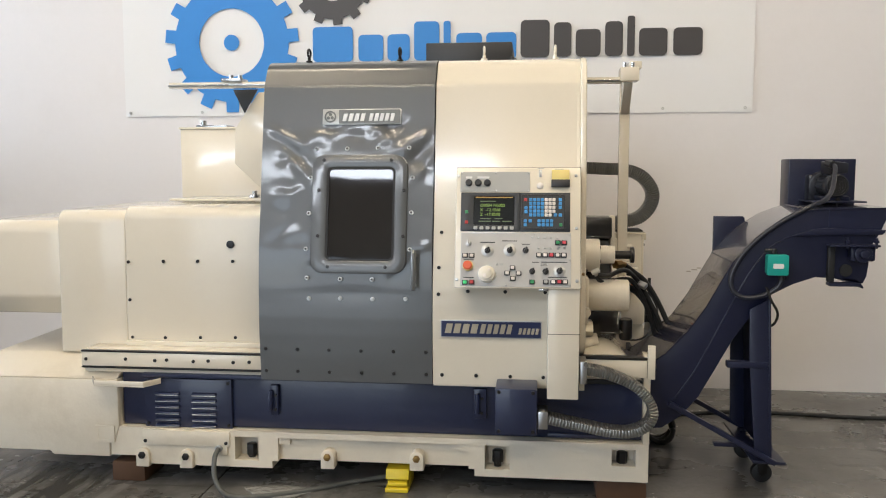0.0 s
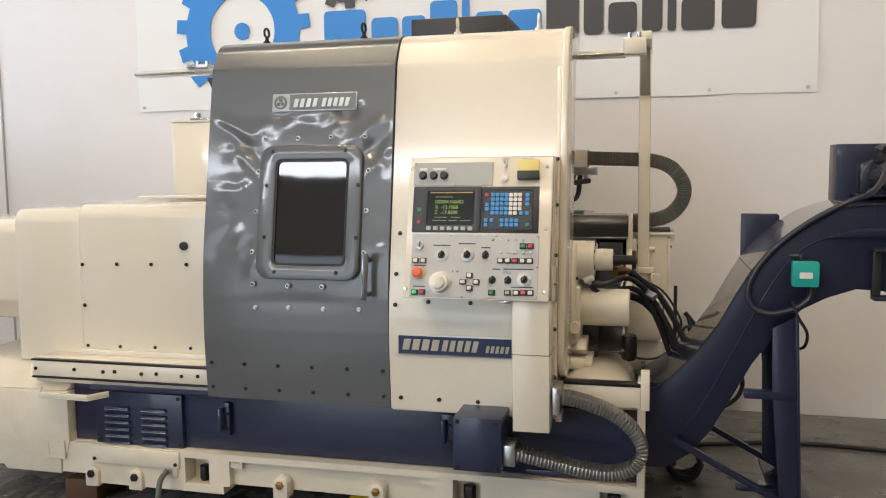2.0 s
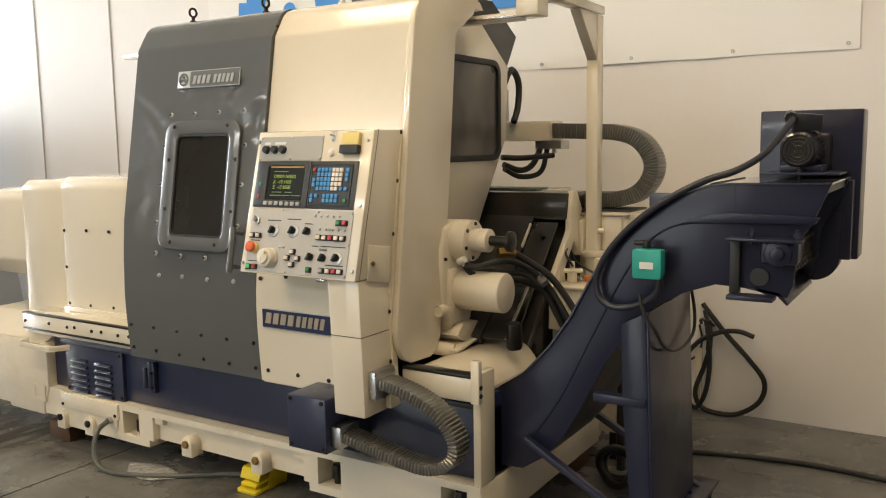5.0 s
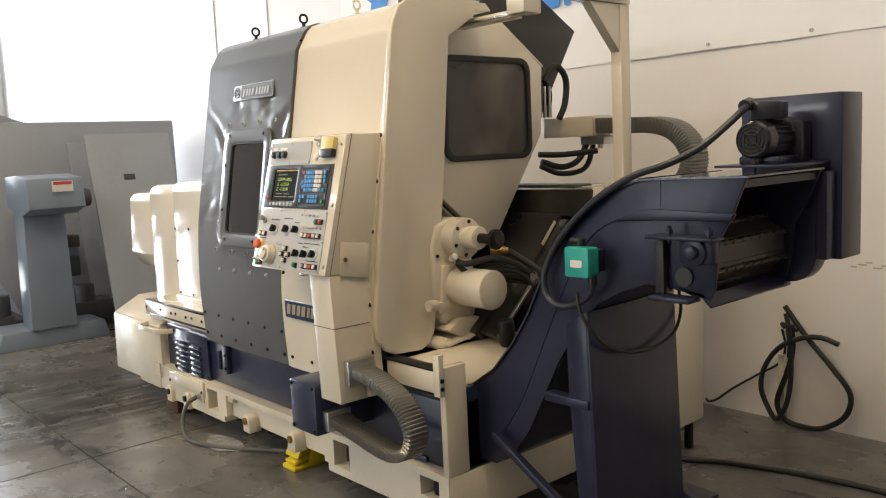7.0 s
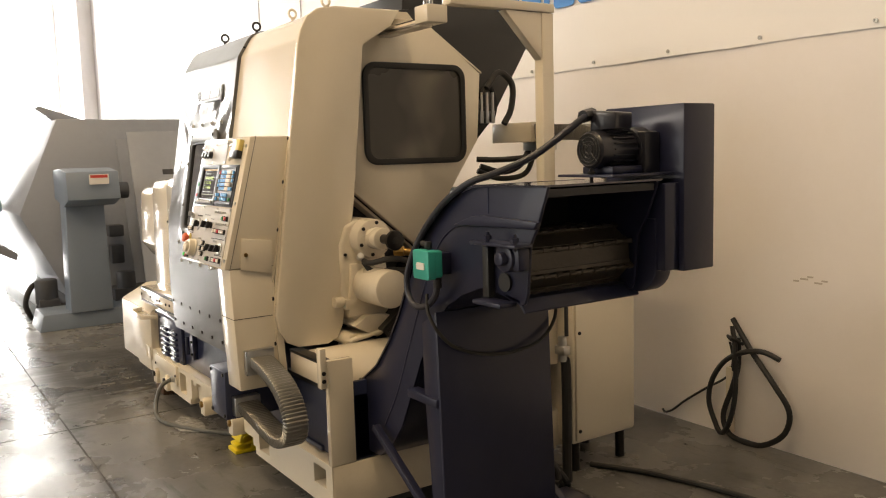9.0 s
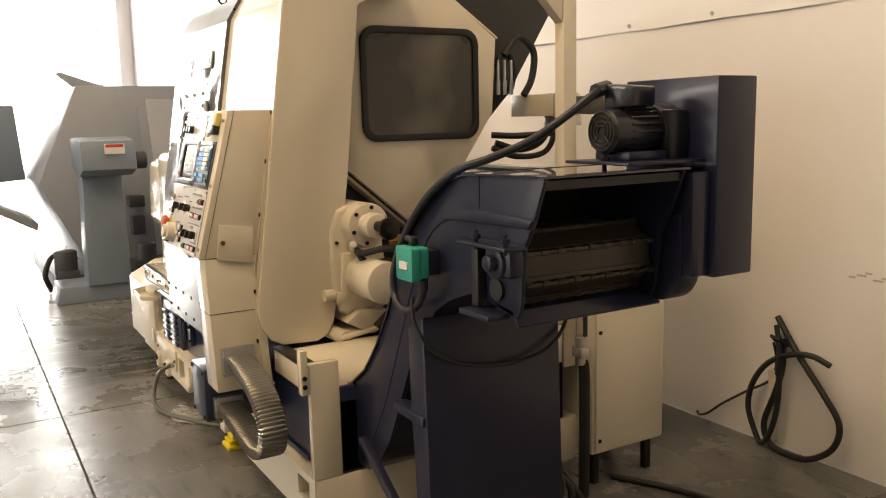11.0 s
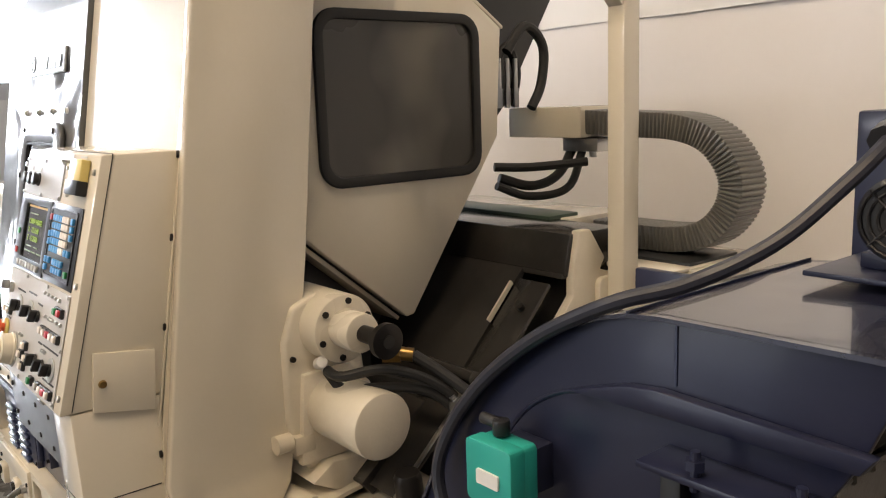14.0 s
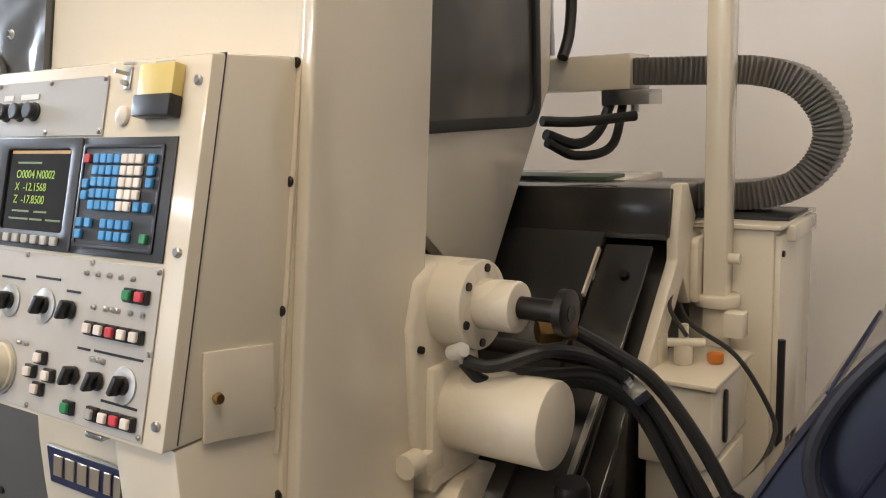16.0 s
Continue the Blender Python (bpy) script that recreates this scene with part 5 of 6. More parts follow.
for k in range(3):
    on_plane(LED, "lamp", PANEL, 0.03 + 0.012 * k, 0.118, pb, 0.003)
BUTTON_RIM = mesh_from("button_rim", box(-0.012, 0.012, -0.010, 0.010, 0, 0.008, 0.0015, 1), BLACK)


def button(kind, x, v):
    on_plane(BUTTON_RIM, "button_rim", PANEL, x, v, pb, 0.003)
    ob = key(kind, x, v, 0.0105, "button")
    ob.scale = (1.15, 1.0, 1.0)


for kind, x, v in (("green", 0.099, 0.214), ("pink", 0.126, 0.214), ("white", 0.019, 0.160), ("white", 0.0455, 0.160), ("pink", 0.072, 0.160), ("white", 0.0985, 0.160), ("white", 0.125, 0.160), ("white", -0.299, 0.155), ("white", -0.270, 0.155), ("white", -0.093, 0.103), ("white", -0.116, 0.080), ("white", -0.067, 0.080), ("white", -0.091, 0.057), ("green", -0.009, 0.043), ("grey", 0.049, 0.044), ("white", 0.0805, 0.044), ("pink", 0.106, 0.045), ("white", 0.131, 0.045), ("lit", -0.297, 0.038), ("red", -0.268, 0.039)):
    button(kind, x, v)
on_panel("stop_collar", rod((-0.286, 0.110, 0.003), (-0.286, 0.110, 0.010), 0.023, b=0.002), PALE_YELLOW)
on_panel("stop_button", lathe_turn((-0.286, 0.110, 0.008), (-0.286, 0.110, 0.034), [(0, 0.010), (0.4, 0.010), (0.45, 0.0195), (0.85, 0.0195), (1, 0.014)]), ESTOP, "orange-red emergency stop button")
dial = on_panel("hand_dial", lathe_turn((-0.203, 0.074, 0.003), (-0.203, 0.074, 0.045), [(0, 0.038), (0.15, 0.038), (0.2, 0.036), (0.7, 0.034), (0.75, 0.025), (0.98, 0.0235), (1, 0.021)], 36), DIAL, "ivory pulse handwheel")
part("dial_grip", moved(join(rod((-0.192, 0.09, 0.045), (-0.192, 0.09, 0.05), 0.006), box(-0.216, -0.204, 0.058, 0.072, 0.0445, 0.0465, 0.001)), PANEL), KEY_WHITE, dial)
on_panel("dial_scale", ring_prism([(-0.203 + 0.043 * math.cos(a * 0.2244), 0.074 + 0.043 * math.sin(a * 0.2244)) for a in range(28)], [(-0.203 + 0.038 * math.cos(a * 0.2244), 0.074 + 0.038 * math.sin(a * 0.2244)) for a in range(28)], "z", 0.003, 0.006), BADGE_SILVER)
on_panel("key_switch", join(rod((-0.285, 0.209, 0.003), (-0.285, 0.209, 0.012), 0.012, b=0.001), box(-0.287, -0.283, 0.205, 0.226, 0.012, 0.03, 0.001)), STEEL)
hm = on_panel("hour_meter", box(0.072, 0.148, 0.461, 0.534, 0.001, 0.020, 0.003), PALE_YELLOW, "pale yellow hour meter")
on_panel("meter_base", box(0.070, 0.150, 0.459, 0.490, 0.001, 0.024, 0.003), BLACK)
on_panel("toggle_switch", join(box(0.016, 0.030, 0.505, 0.538, 0.001, 0.003, 0.0008), rod((0.023, 0.527, 0.003), (0.018, 0.527, 0.022), 0.003, n=8), rod((0.023, 0.513, 0.003), (0.023, 0.513, 0.012), 0.004, n=8)), STEEL)
on_panel("white_cap", lathe_turn((0.022, 0.466, 0.001), (0.022, 0.466, 0.010), [(0, 0.015), (0.5, 0.014), (1, 0.006)]), KEY_WHITE)
for x0, x1, v in ((0.010, 0.038, 0.541), (0.085, 0.125, 0.538), (-0.235, -0.17, 0.212), (-0.14, -0.075, 0.219), (-0.055, -0.02, 0.205), (-0.01, 0.02, 0.127), (0.085, 0.14, 0.128), (0.03, 0.085, 0.128), (-0.305, -0.26, 0.135), (-0.305, -0.26, 0.058), (0.06, 0.14, 0.063)):
    on_panel("legend_bar", box(x0, x1, v, v + 0.0035, 0.003, 0.0042, 0.0), BLACK if v < 0.5 else PLATE_GREY)
for x, v in ((0.177, 0.511), (0.179, 0.279), (0.181, 0.050), (-0.335, 0.51), (-0.333, 0.05)):
    on_plane(PSCREW, "panel_screw", PANEL, x, v, pb)
for x, v in ((-0.32, 0.523), (-0.17, 0.523), (-0.028, 0.523), (-0.32, 0.444), (-0.17, 0.444), (-0.028, 0.444), (-0.17, 0.252), (0.0, 0.252), (0.15, 0.25), (0.151, 0.03), (-0.312, 0.028), (0.151, 0.14), (-0.12, 0.028)):
    on_plane(LED, "panel_rivet", PANEL, x, v, pb, 0.001)
part("panel_seam", prism([(3.574, 1.045), (3.708, 1.557), (3.7095, 1.557), (3.5755, 1.045)], "x", -0.3452, 0.1982, 0.0), JOINT, pb)
jd = part("side_door", prism([(3.613, 1.035), (3.625, 1.16), (3.752, 1.142), (3.742, 1.010)], "x", 0.1975, 0.205, 0.003), CREAM, pb, "small cream junction door")
part("door_knob", lathe_turn((0.205, 3.636, 1.094), (0.217, 3.636, 1.094), [(0, 0.005), (0.5, 0.005), (0.55, 0.009), (1, 0.007)], 14), BRASS, jd)
for sx in (-0.30, -0.13, 0.05):
    on_plane(SCREW_ME, "screw", COVER, sx, v_of(0.995), cover)
part("pen_clip", box(0.02, 0.06, 3.553, 3.57, 1.030, 1.039, 0.002), STEEL, pb)

# ---- chip conveyor ----
conv = thing("chip_conveyor", (1.0, 4.2, 0.0), "dark navy hinged-belt chip conveyor on a castored leg", "conveyor")
CABLE_NAVY = material("dark_navy_cable_jacket", (0.02, 0.022, 0.034), 0.38, vary=0.15, bump=0.08)
Y0, Y1 = 3.98, 4.43
TOP = [(0.30, 0.575), (0.50, 0.60), (0.62, 0.68), (0.72, 0.79), (0.80, 0.905), (0.861, 1.02), (0.915, 1.115), (0.98, 1.196), (1.046, 1.26), (1.138, 1.32), (1.219, 1.353), (1.27, 1.366), (1.32, 1.37), (1.612, 1.374)]
LOWER = [(1.565, 1.258), (1.53, 1.20), (1.515, 1.06), (1.50, 1.025), (1.44, 1.03), (1.40, 1.045), (1.288, 1.051), (1.189, 1.016), (1.102, 0.969), (1.015, 0.874), (0.929, 0.751), (0.855, 0.61), (0.781, 0.474), (0.70, 0.375), (0.613, 0.316), (0.30, 0.30)]
side = TOP + LOWER
for y0, y1 in ((Y0, Y0 + 0.012), (Y1 - 0.012, Y1)):
    part("side_plate", prism(side, "y", y0, y1, 0.003, 2, 50), NAVY_DARK, conv, "dark navy conveyor side plate")


def skin(line, thick, name, mat, y0=Y0 + 0.012, y1=Y1 - 0.012, parent=conv, label=""):
    inner = []
    for i, p in enumerate(line):
        a, b = Vector(line[max(i - 1, 0)]), Vector(line[min(i + 1, len(line) - 1)])
        d = (b - a).normalized()
        inner.append((p[0] + d.y * thick, p[1] - d.x * thick))
    return part(name, prism(line + inner[::-1], "y", y0, y1, 0.0), mat, parent, label)


lid = skin(TOP, 0.006, "top_cover", NAVY_GLOSS, Y0 - 0.008, Y1 + 0.008, label="glossy dark top cover")
skin(LOWER[6:][::-1], -0.006, "bottom_plate", NAVY_DARK)
for k in (6, 11):
    x, z = TOP[k]
    d = Vector((TOP[k + 1][0] - TOP[k - 1][0], TOP[k + 1][1] - TOP[k - 1][1])).normalized()
    part("cover_seam", prism([(x, z), (x + d.x * 0.004, z + d.y * 0.004), (x + d.x * 0.004 - d.y * 0.003, z + d.y * 0.004 + d.x * 0.003), (x - d.y * 0.003, z + d.x * 0.003)], "y", Y0 - 0.008, Y1 + 0.008, 0.0), NAVY, lid)
# raised bead that follows the near side
bead = [(0.66, 0.45), (0.76, 0.60), (0.87, 0.82), (0.98, 1.04), (1.064, 1.167), (1.134, 1.221), (1.197, 1.241), (1.30, 1.246)]
part("side_bead", sweep(glide([(x, Y0 + 0.001, z) for x, z in bead], 0.02), circle(0.004, 8)), NAVY_DARK, conv)
flange = [(1.176, 1.243), (1.273, 1.274), (1.324, 1.28), (1.585, 1.272), (1.57, 1.25), (1.30, 1.246)]
part("side_flange", prism(flange, "y", Y0 - 0.02, Y0, 0.004), NAVY_DARK, conv)
part("hood_seam", box(1.338, 1.342, Y0 - 0.002, Y0, 1.285, 1.366, 0.0), NAVY, conv)
# discharge mouth
part("mouth_roof", box(1.40, 1.596, Y0 + 0.012, Y1 - 0.012, 1.340, 1.362, 0.0), BLACK_PLATE_AND_SHADE, conv)
part("mouth_back", box(1.20, 1.215, Y0 + 0.012, Y1 - 0.012, 1.06, 1.34, 0.0), BLACK_PLATE_AND_SHADE, conv)
part("mouth_lip", prism([(1.38, 1.045), (1.47, 1.03), (1.50, 1.0), (1.505, 1.006), (1.48, 1.04), (1.39, 1.053)], "y", Y0, Y1 + 0.02, 0.002), NAVY_DARK, conv)
part("far_cheek", prism([(1.36, 1.20), (1.40, 1.25), (1.585, 1.25), (1.59, 1.10)] + arc(1.505, 1.10, 0.085, 0, -150, 14)[1:] + [(1.37, 1.12)], "y", Y1 + 0.002, 4.504, 0.004), NAVY_DARK, conv)
belt = part("belt_core", rod((1.42, Y0 + 0.015, 1.135), (1.42, Y1 - 0.015, 1.135), 0.058, n=16), DARK_BRONZE, conv, "oily brown hinged steel belt")
knuckles = [box(-0.046, -0.030, -0.205 + 0.05 * k, -0.18 + 0.05 * k, -0.006, 0.012, 0.003, 1) for k in range(9)]
SLAT = mesh_from("slat", join(box(-0.034, 0.028, -0.205, 0.205, -0.003, 0.003, 0.001, 1), rod((-0.037, -0.207, 0.003), (-0.037, 0.207, 0.003), 0.0065, n=8), box(0.018, 0.03, -0.205, 0.205, 0.003, 0.007, 0.001, 1), *knuckles), DARK_BRONZE)
for k in range(7):
    a = radians(-150 + 51.4 * k)
    s_ = piece("slat", SLAT, belt, (1.42 + 0.078 * math.cos(a), 4.205, 1.135 + 0.078 * math.sin(a)))
    s_.rotation_euler = (0, math.pi / 2 - a, 0)
for k in range(3):
    piece("slat", SLAT, belt, (1.335 - 0.078 * k, 4.205, 1.214 - 0.004 * k))
for cy in (Y0 + 0.016, Y1 - 0.026):
    part("belt_cheek", rod((1.42, cy, 1.135), (1.42, cy + 0.008, 1.135), 0.074, n=28, b=0.002), DARK_BRONZE, belt)
# take-up bearing on the near side
tu = part("take_up_plate", box(1.33, 1.545, 3.912, 3.98, 1.198, 1.208, 0.003), NAVY_DARK, conv, "dark bearing bracket")
# black bar in place of a dark open slot; its colour is the shade
part("take_up_upright", box(1.335, 1.365, 3.955, 3.98, 1.033, 1.203, 0.003), BLACK_PLATE_AND_SHADE, tu)
part("take_up_foot", box(1.335, 1.47, 3.915, 3.98, 1.018, 1.032, 0.003), NAVY_DARK, tu)
part("bearing", join(rod((1.478, 3.905, 1.165), (1.478, 3.98, 1.165), 0.02, b=0.004), rod((1.478, 3.925, 1.165), (1.478, 3.98, 1.165), 0.04, b=0.006), box(1.425, 1.535, 3.935, 3.98, 1.13, 1.20, 0.012)), NAVY_DARK, tu)
part("slot", rod((1.42, 3.972, 1.085), (1.42, 3.982, 1.085), 0.028), BLACK_PLATE_AND_SHADE, tu)
for bx in (1.405, 1.53):
    part("stud", join(rod((bx, 3.925, 1.19), (bx, 3.925, 1.238), 0.006, n=10), rod((bx, 3.925, 1.216), (bx, 3.925, 1.228), 0.012, n=6)), NAVY_DARK, tu)
# leg
leg = part("leg_plate", prism([(1.076, 0.95), (1.088, 0.95), (1.117, 0.19), (1.105, 0.19)], "y", 3.945, 4.43, 0.004), NAVY_DARK, conv, "wide dark leg plate, dented")
part("leg_side", prism([(1.076, 0.945), (1.105, 0.19), (1.035, 0.24), (1.0, 0.66), (0.995, 0.90)], "y", 3.947, 3.957, 0.002), NAVY_DARK, leg)
part("leg_side", prism([(1.076, 0.945), (1.105, 0.19), (1.03, 0.24), (1.02, 0.66), (0.995, 0.90)], "y", 4.42, 4.43, 0.002), NAVY_DARK, leg)
part("leg_rib", box(0.90, 1.085, 3.938, 3.985, 0.625, 0.655, 0.003), NAVY_DARK, leg)
part("foot_bar", join(prism([(1.03, 0.17), (1.18, 0.165), (1.18, 0.18), (1.03, 0.185)], "y", 3.94, 4.56, 0.003), box(0.90, 1.05, 4.17, 4.21, 0.17, 0.19, 0.003)), NAVY_DARK, leg)
part("brace", sweep([Vector((0.64, 3.95, 0.445)), Vector((1.13, 3.94, 0.175))], rounded(-0.015, 0.015, -0.012, 0.012, 0.003, 2), side=(0, 1, 0)), NAVY_DARK, conv)
part("brace", sweep([Vector((0.64, 4.45, 0.445)), Vector((1.13, 4.46, 0.175))], rounded(-0.015, 0.015, -0.012, 0.012, 0.003, 2), side=(0, 1, 0)), NAVY_DARK, conv)
for cy in (4.17, 4.52):
    ca = part("caster", join(box(1.10, 1.16, cy - 0.028, cy + 0.028, 0.125, 0.165, 0.004), prism([(1.10, 0.13), (1.16, 0.13), (1.15, 0.05), (1.125, 0.035), (1.11, 0.05)], "y", cy - 0.028, cy - 0.022, 0.001), prism([(1.10, 0.13), (1.16, 0.13), (1.15, 0.05), (1.125, 0.035), (1.11, 0.05)], "y", cy + 0.022, cy + 0.028, 0.001)), SCREW, leg)
    part("wheel", rod((1.13, cy - 0.018, 0.05), (1.13, cy + 0.018, 0.05), 0.05, b=0.006), RUBBER, ca)
# switch box on the near side
gb = part("switch_box", prism(rounded(1.053, 1.140, 1.072, 1.16, 0.008, 3), "y", 3.916, 3.942, 0.003), TEAL, conv, "teal plastic switch box")
part("switch_cover", prism(rounded(1.050, 1.143, 1.068, 1.162, 0.008, 3), "y", 3.886, 3.915, 0.006), TEAL, gb)
part("switch_bracket", box(1.065, 1.135, 3.943, 3.98, 1.08, 1.15, 0.003), NAVY_DARK, gb)
part("switch_label", prism(rounded(1.075, 1.12, 1.10, 1.122, 0.003, 2), "y", 3.8825, 3.887, 0.0), WHITE_LABEL, gb)
part("gland", join(rod((1.085, 3.925, 1.162), (1.085, 3.925, 1.186), 0.013, b=0.003), rod((1.045, 3.925, 1.178), (1.085, 3.925, 1.178), 0.009, b=0.003)), BLACK, gb)
part("gland", rod((1.125, 3.93, 1.04), (1.125, 3.93, 1.07), 0.014), BLACK, gb)
# motor, gearbox and chain guard
guard_box = part("chain_guard", box(1.305, 1.637, 4.505, 4.648, 1.085, 1.600, 0.005), NAVY_DARK, conv, "dark sheet chain guard box")
part("guard_base", box(1.305, 1.62, 4.44, 4.505, 1.09, 1.36, 0.004), NAVY_DARK, conv)
mt = part("drive_motor", lathe_turn((1.47, 4.272, 1.466), (1.47, 4.44, 1.466), [(0, 0.05), (0.03, 0.057), (0.25, 0.060), (0.26, 0.055), (0.9, 0.055), (0.95, 0.05), (1, 0.045)], 32), MOTOR_BLACK, conv, "dark finned electric motor")
for k in range(20):
    a = radians(k * 18)
    c, s_ = math.cos(a), math.sin(a)
    part("fin", moved(box(-0.0015, 0.0015, 4.325, 4.425, 0.053, 0.061, 0.0), Matrix.Translation((1.47, 0, 1.466)) @ Euler((0, a, 0)).to_matrix().to_4x4()), MOTOR_BLACK, mt)
for r in (0.014, 0.026, 0.038, 0.049):
    part("fan_ring", sweep([Vector((1.47 + r * math.cos(2 * math.pi * k / 24), 4.269, 1.466 + r * math.sin(2 * math.pi * k / 24))) for k in range(25)], circle(0.0022, 6), side=(0, 1, 0)), BLACK, mt)
part("fan_hole", rod((1.47, 4.2705, 1.466), (1.47, 4.274, 1.466), 0.046), RUBBER, mt)
for k in range(4):
    a = radians(45 + 90 * k)
    part("fan_spoke", rod((1.47 + 0.01 * math.cos(a), 4.2685, 1.466 + 0.01 * math.sin(a)), (1.47 + 0.052 * math.cos(a), 4.2685, 1.466 + 0.052 * math.sin(a)), 0.0022, n=6), BLACK, mt)
part("junction_box", moved(prism([(-0.045, -0.02), (0.045, -0.02), (0.05, 0.03), (-0.04, 0.045)], "y", -0.05, 0.05, 0.006), pose(1.478, 4.355, 1.545, 0, -4, 14)), MOTOR_BLACK, mt)
part("gear_reducer", join(rod((1.46, 4.43, 1.46), (1.46, 4.505, 1.46), 0.075, b=0.008), box(1.385, 1.545, 4.435, 4.506, 1.385, 1.52, 0.012)), MOTOR_BLACK, conv)
part("motor_plate", box(1.36, 1.60, 4.24, 4.506, 1.384, 1.392, 0.002), NAVY_DARK, conv)
part("plate_stud", join(rod((1.475, 4.275, 1.366), (1.475, 4.275, 1.41), 0.006, n=10), rod((1.475, 4.275, 1.392), (1.475, 4.275, 1.402), 0.012, n=6)), SCREW, conv)
part("motor_foot", box(1.41, 1.54, 4.30, 4.43, 1.392, 1.415, 0.004), NAVY_DARK, mt)
part("motor_cable", hose([(1.445, 4.30, 1.575), (1.45, 4.26, 1.56), (1.43, 4.20, 1.515), (1.39, 4.11, 1.45), (1.33, 4.02, 1.405), (1.25, 3.975, 1.376), (1.14, 3.962, 1.318), (1.045, 3.96, 1.248), (0.978, 3.958, 1.182), (0.93, 3.955, 1.115), (0.905, 3.95, 1.05), (0.912, 3.948, 0.995), (0.945, 3.945, 0.963), (0.995, 3.94, 0.957), (1.06, 3.935, 0.975), (1.11, 3.93, 1.01), (1.125, 3.93, 1.045)], 0.011), CABLE_NAVY, conv, "thick dark blue motor cable")
part("cable_nut", rod((1.435, 4.32, 1.577), (1.445, 4.27, 1.568), 0.02, n=8), BLACK, conv)
part("supply_cable", hose([(1.06, 3.93, 1.01), (1.08, 3.92, 0.95), (1.115, 3.935, 0.89), (1.122, 4.0, 0.83), (1.122, 4.12, 0.79), (1.122, 4.25, 0.78), (1.12, 4.37, 0.806), (1.10, 4.45, 0.87), (1.08, 4.47, 0.95)], 0.006), RUBBER, conv, "hanging black supply cable")
part("back_plate", prism([(0.922, 1.0), (0.922, 1.306), (1.068, 1.306), (1.078, 1.297), (1.078, 1.0)], "y", 4.442, 4.462, 0.004), NAVY_DARK, conv, "upright navy plate behind the conveyor")

# ---- cabinets behind ----
def cabinet(name, x0, x1, y0, y1, z0, z1, label):
    c = thing(name, ((x0 + x1) / 2, (y0 + y1) / 2, z0), label, "cabinet")
    part("body", box(x0, x1, y0, y1, z0, z1, 0.006), CREAM, c)
    part("door", box(x1, x1 + 0.014, y0 + 0.012, y1 - 0.012, z0 + 0.015, z1 - 0.015, 0.003), CREAM, c)
    part("top_lip", box(x0 - 0.008, x1 + 0.018, y0 - 0.008, y1 + 0.008, z1, z1 + 0.012, 0.003), CREAM, c)
    for sz in (z0 + 0.06, (z0 + z1) / 2, z1 - 0.06):
        piece("screw", SCREW_ME, c, (x1 + 0.014, y0 + 0.03, sz), FACE_X)
    return c


hyd = cabinet("hydraulic_cabinet", 0.30, 0.625, 4.97, 5.36, 0.14, 1.165, "cream sheet cabinet behind the post")
for fx, fy in ((0.34, 5.02), (0.58, 5.02), (0.34, 5.31), (0.58, 5.31)):
    part("foot", rod((fx, fy, 0.0), (fx, fy, 0.14), 0.022), SCREW, hyd)
el = cabinet("electrical_cabinet", -2.22, -1.70, 5.07, 5.60, 0.0, 1.80, "tall cream electrical cabinet behind the headstock")
part("cable_entry", join(box(-2.15, -1.95, 5.15, 5.3, 1.812, 1.83, 0.003), rod((-2.12, 5.2, 1.83), (-2.12, 5.2, 1.86), 0.02)), STEEL, el)
cp = thing("coolant_pump", (0.64, 4.86, 0.0), "black coolant pump pipe beside the cabinet", "pump")
part("pipe", hose([(0.66, 4.90, 0.0), (0.66, 4.90, 0.5), (0.66, 4.88, 0.56)], 0.022), RUBBER, cp)
part("valve", join(rod((0.66, 4.88, 0.55), (0.66, 4.88, 0.66), 0.02), box(0.63, 0.69, 4.86, 4.90, 0.58, 0.62, 0.004)), STEEL, cp)
part("riser", rod((0.665, 4.90, 0.66), (0.665, 4.90, 0.92), 0.009), BLACK, cp)

# ---- floor and wall clutter ----
for bx0, bx1, by, lab in ((-2.09, -1.92, 3.84, ""), (0.30, 0.53, 3.85, ""), (-2.07, -1.95, 4.7, ""), (0.30, 0.50, 4.7, "")):
    wb = tagged(part("timber_block", box(bx0, bx1, by, by + 0.22, 0.0, 0.098, 0.006), WOOD), "rough brown timber block under the machine foot", "timber block", "blocks under the machine")

fp = thing("foot_pedal", (-0.65, 3.905, 0.0), "yellow steel foot pedal on the floor", "foot pedal")
part("base", box(-0.705, -0.592, 3.825, 4.025, 0.0, 0.022, 0.006), YELLOW, fp)
part("hood", prism([(3.845, 0.06), (3.865, 0.105), (4.025, 0.115), (4.025, 0.10), (3.875, 0.09), (3.8555, 0.055)], "x", -0.705, -0.592, 0.003), YELLOW, fp)
part("cheek", prism([(3.905, 0.02), (4.025, 0.02), (4.025, 0.105), (3.925, 0.10)], "x", -0.705, -0.699, 0.002), YELLOW, fp)
part("cheek", prism([(3.905, 0.02), (4.025, 0.02), (4.025, 0.105), (3.925, 0.10)], "x", -0.598, -0.592, 0.002), YELLOW, fp)
part("treadle", prism([(3.835, 0.03), (4.005, 0.055), (4.005, 0.065), (3.835, 0.045)], "x", -0.69, -0.60, 0.003), YELLOW, fp)


def cable(name, pts, r, label):
    return tagged(part(name, hose(pts, r), RUBBER), label, "cable")


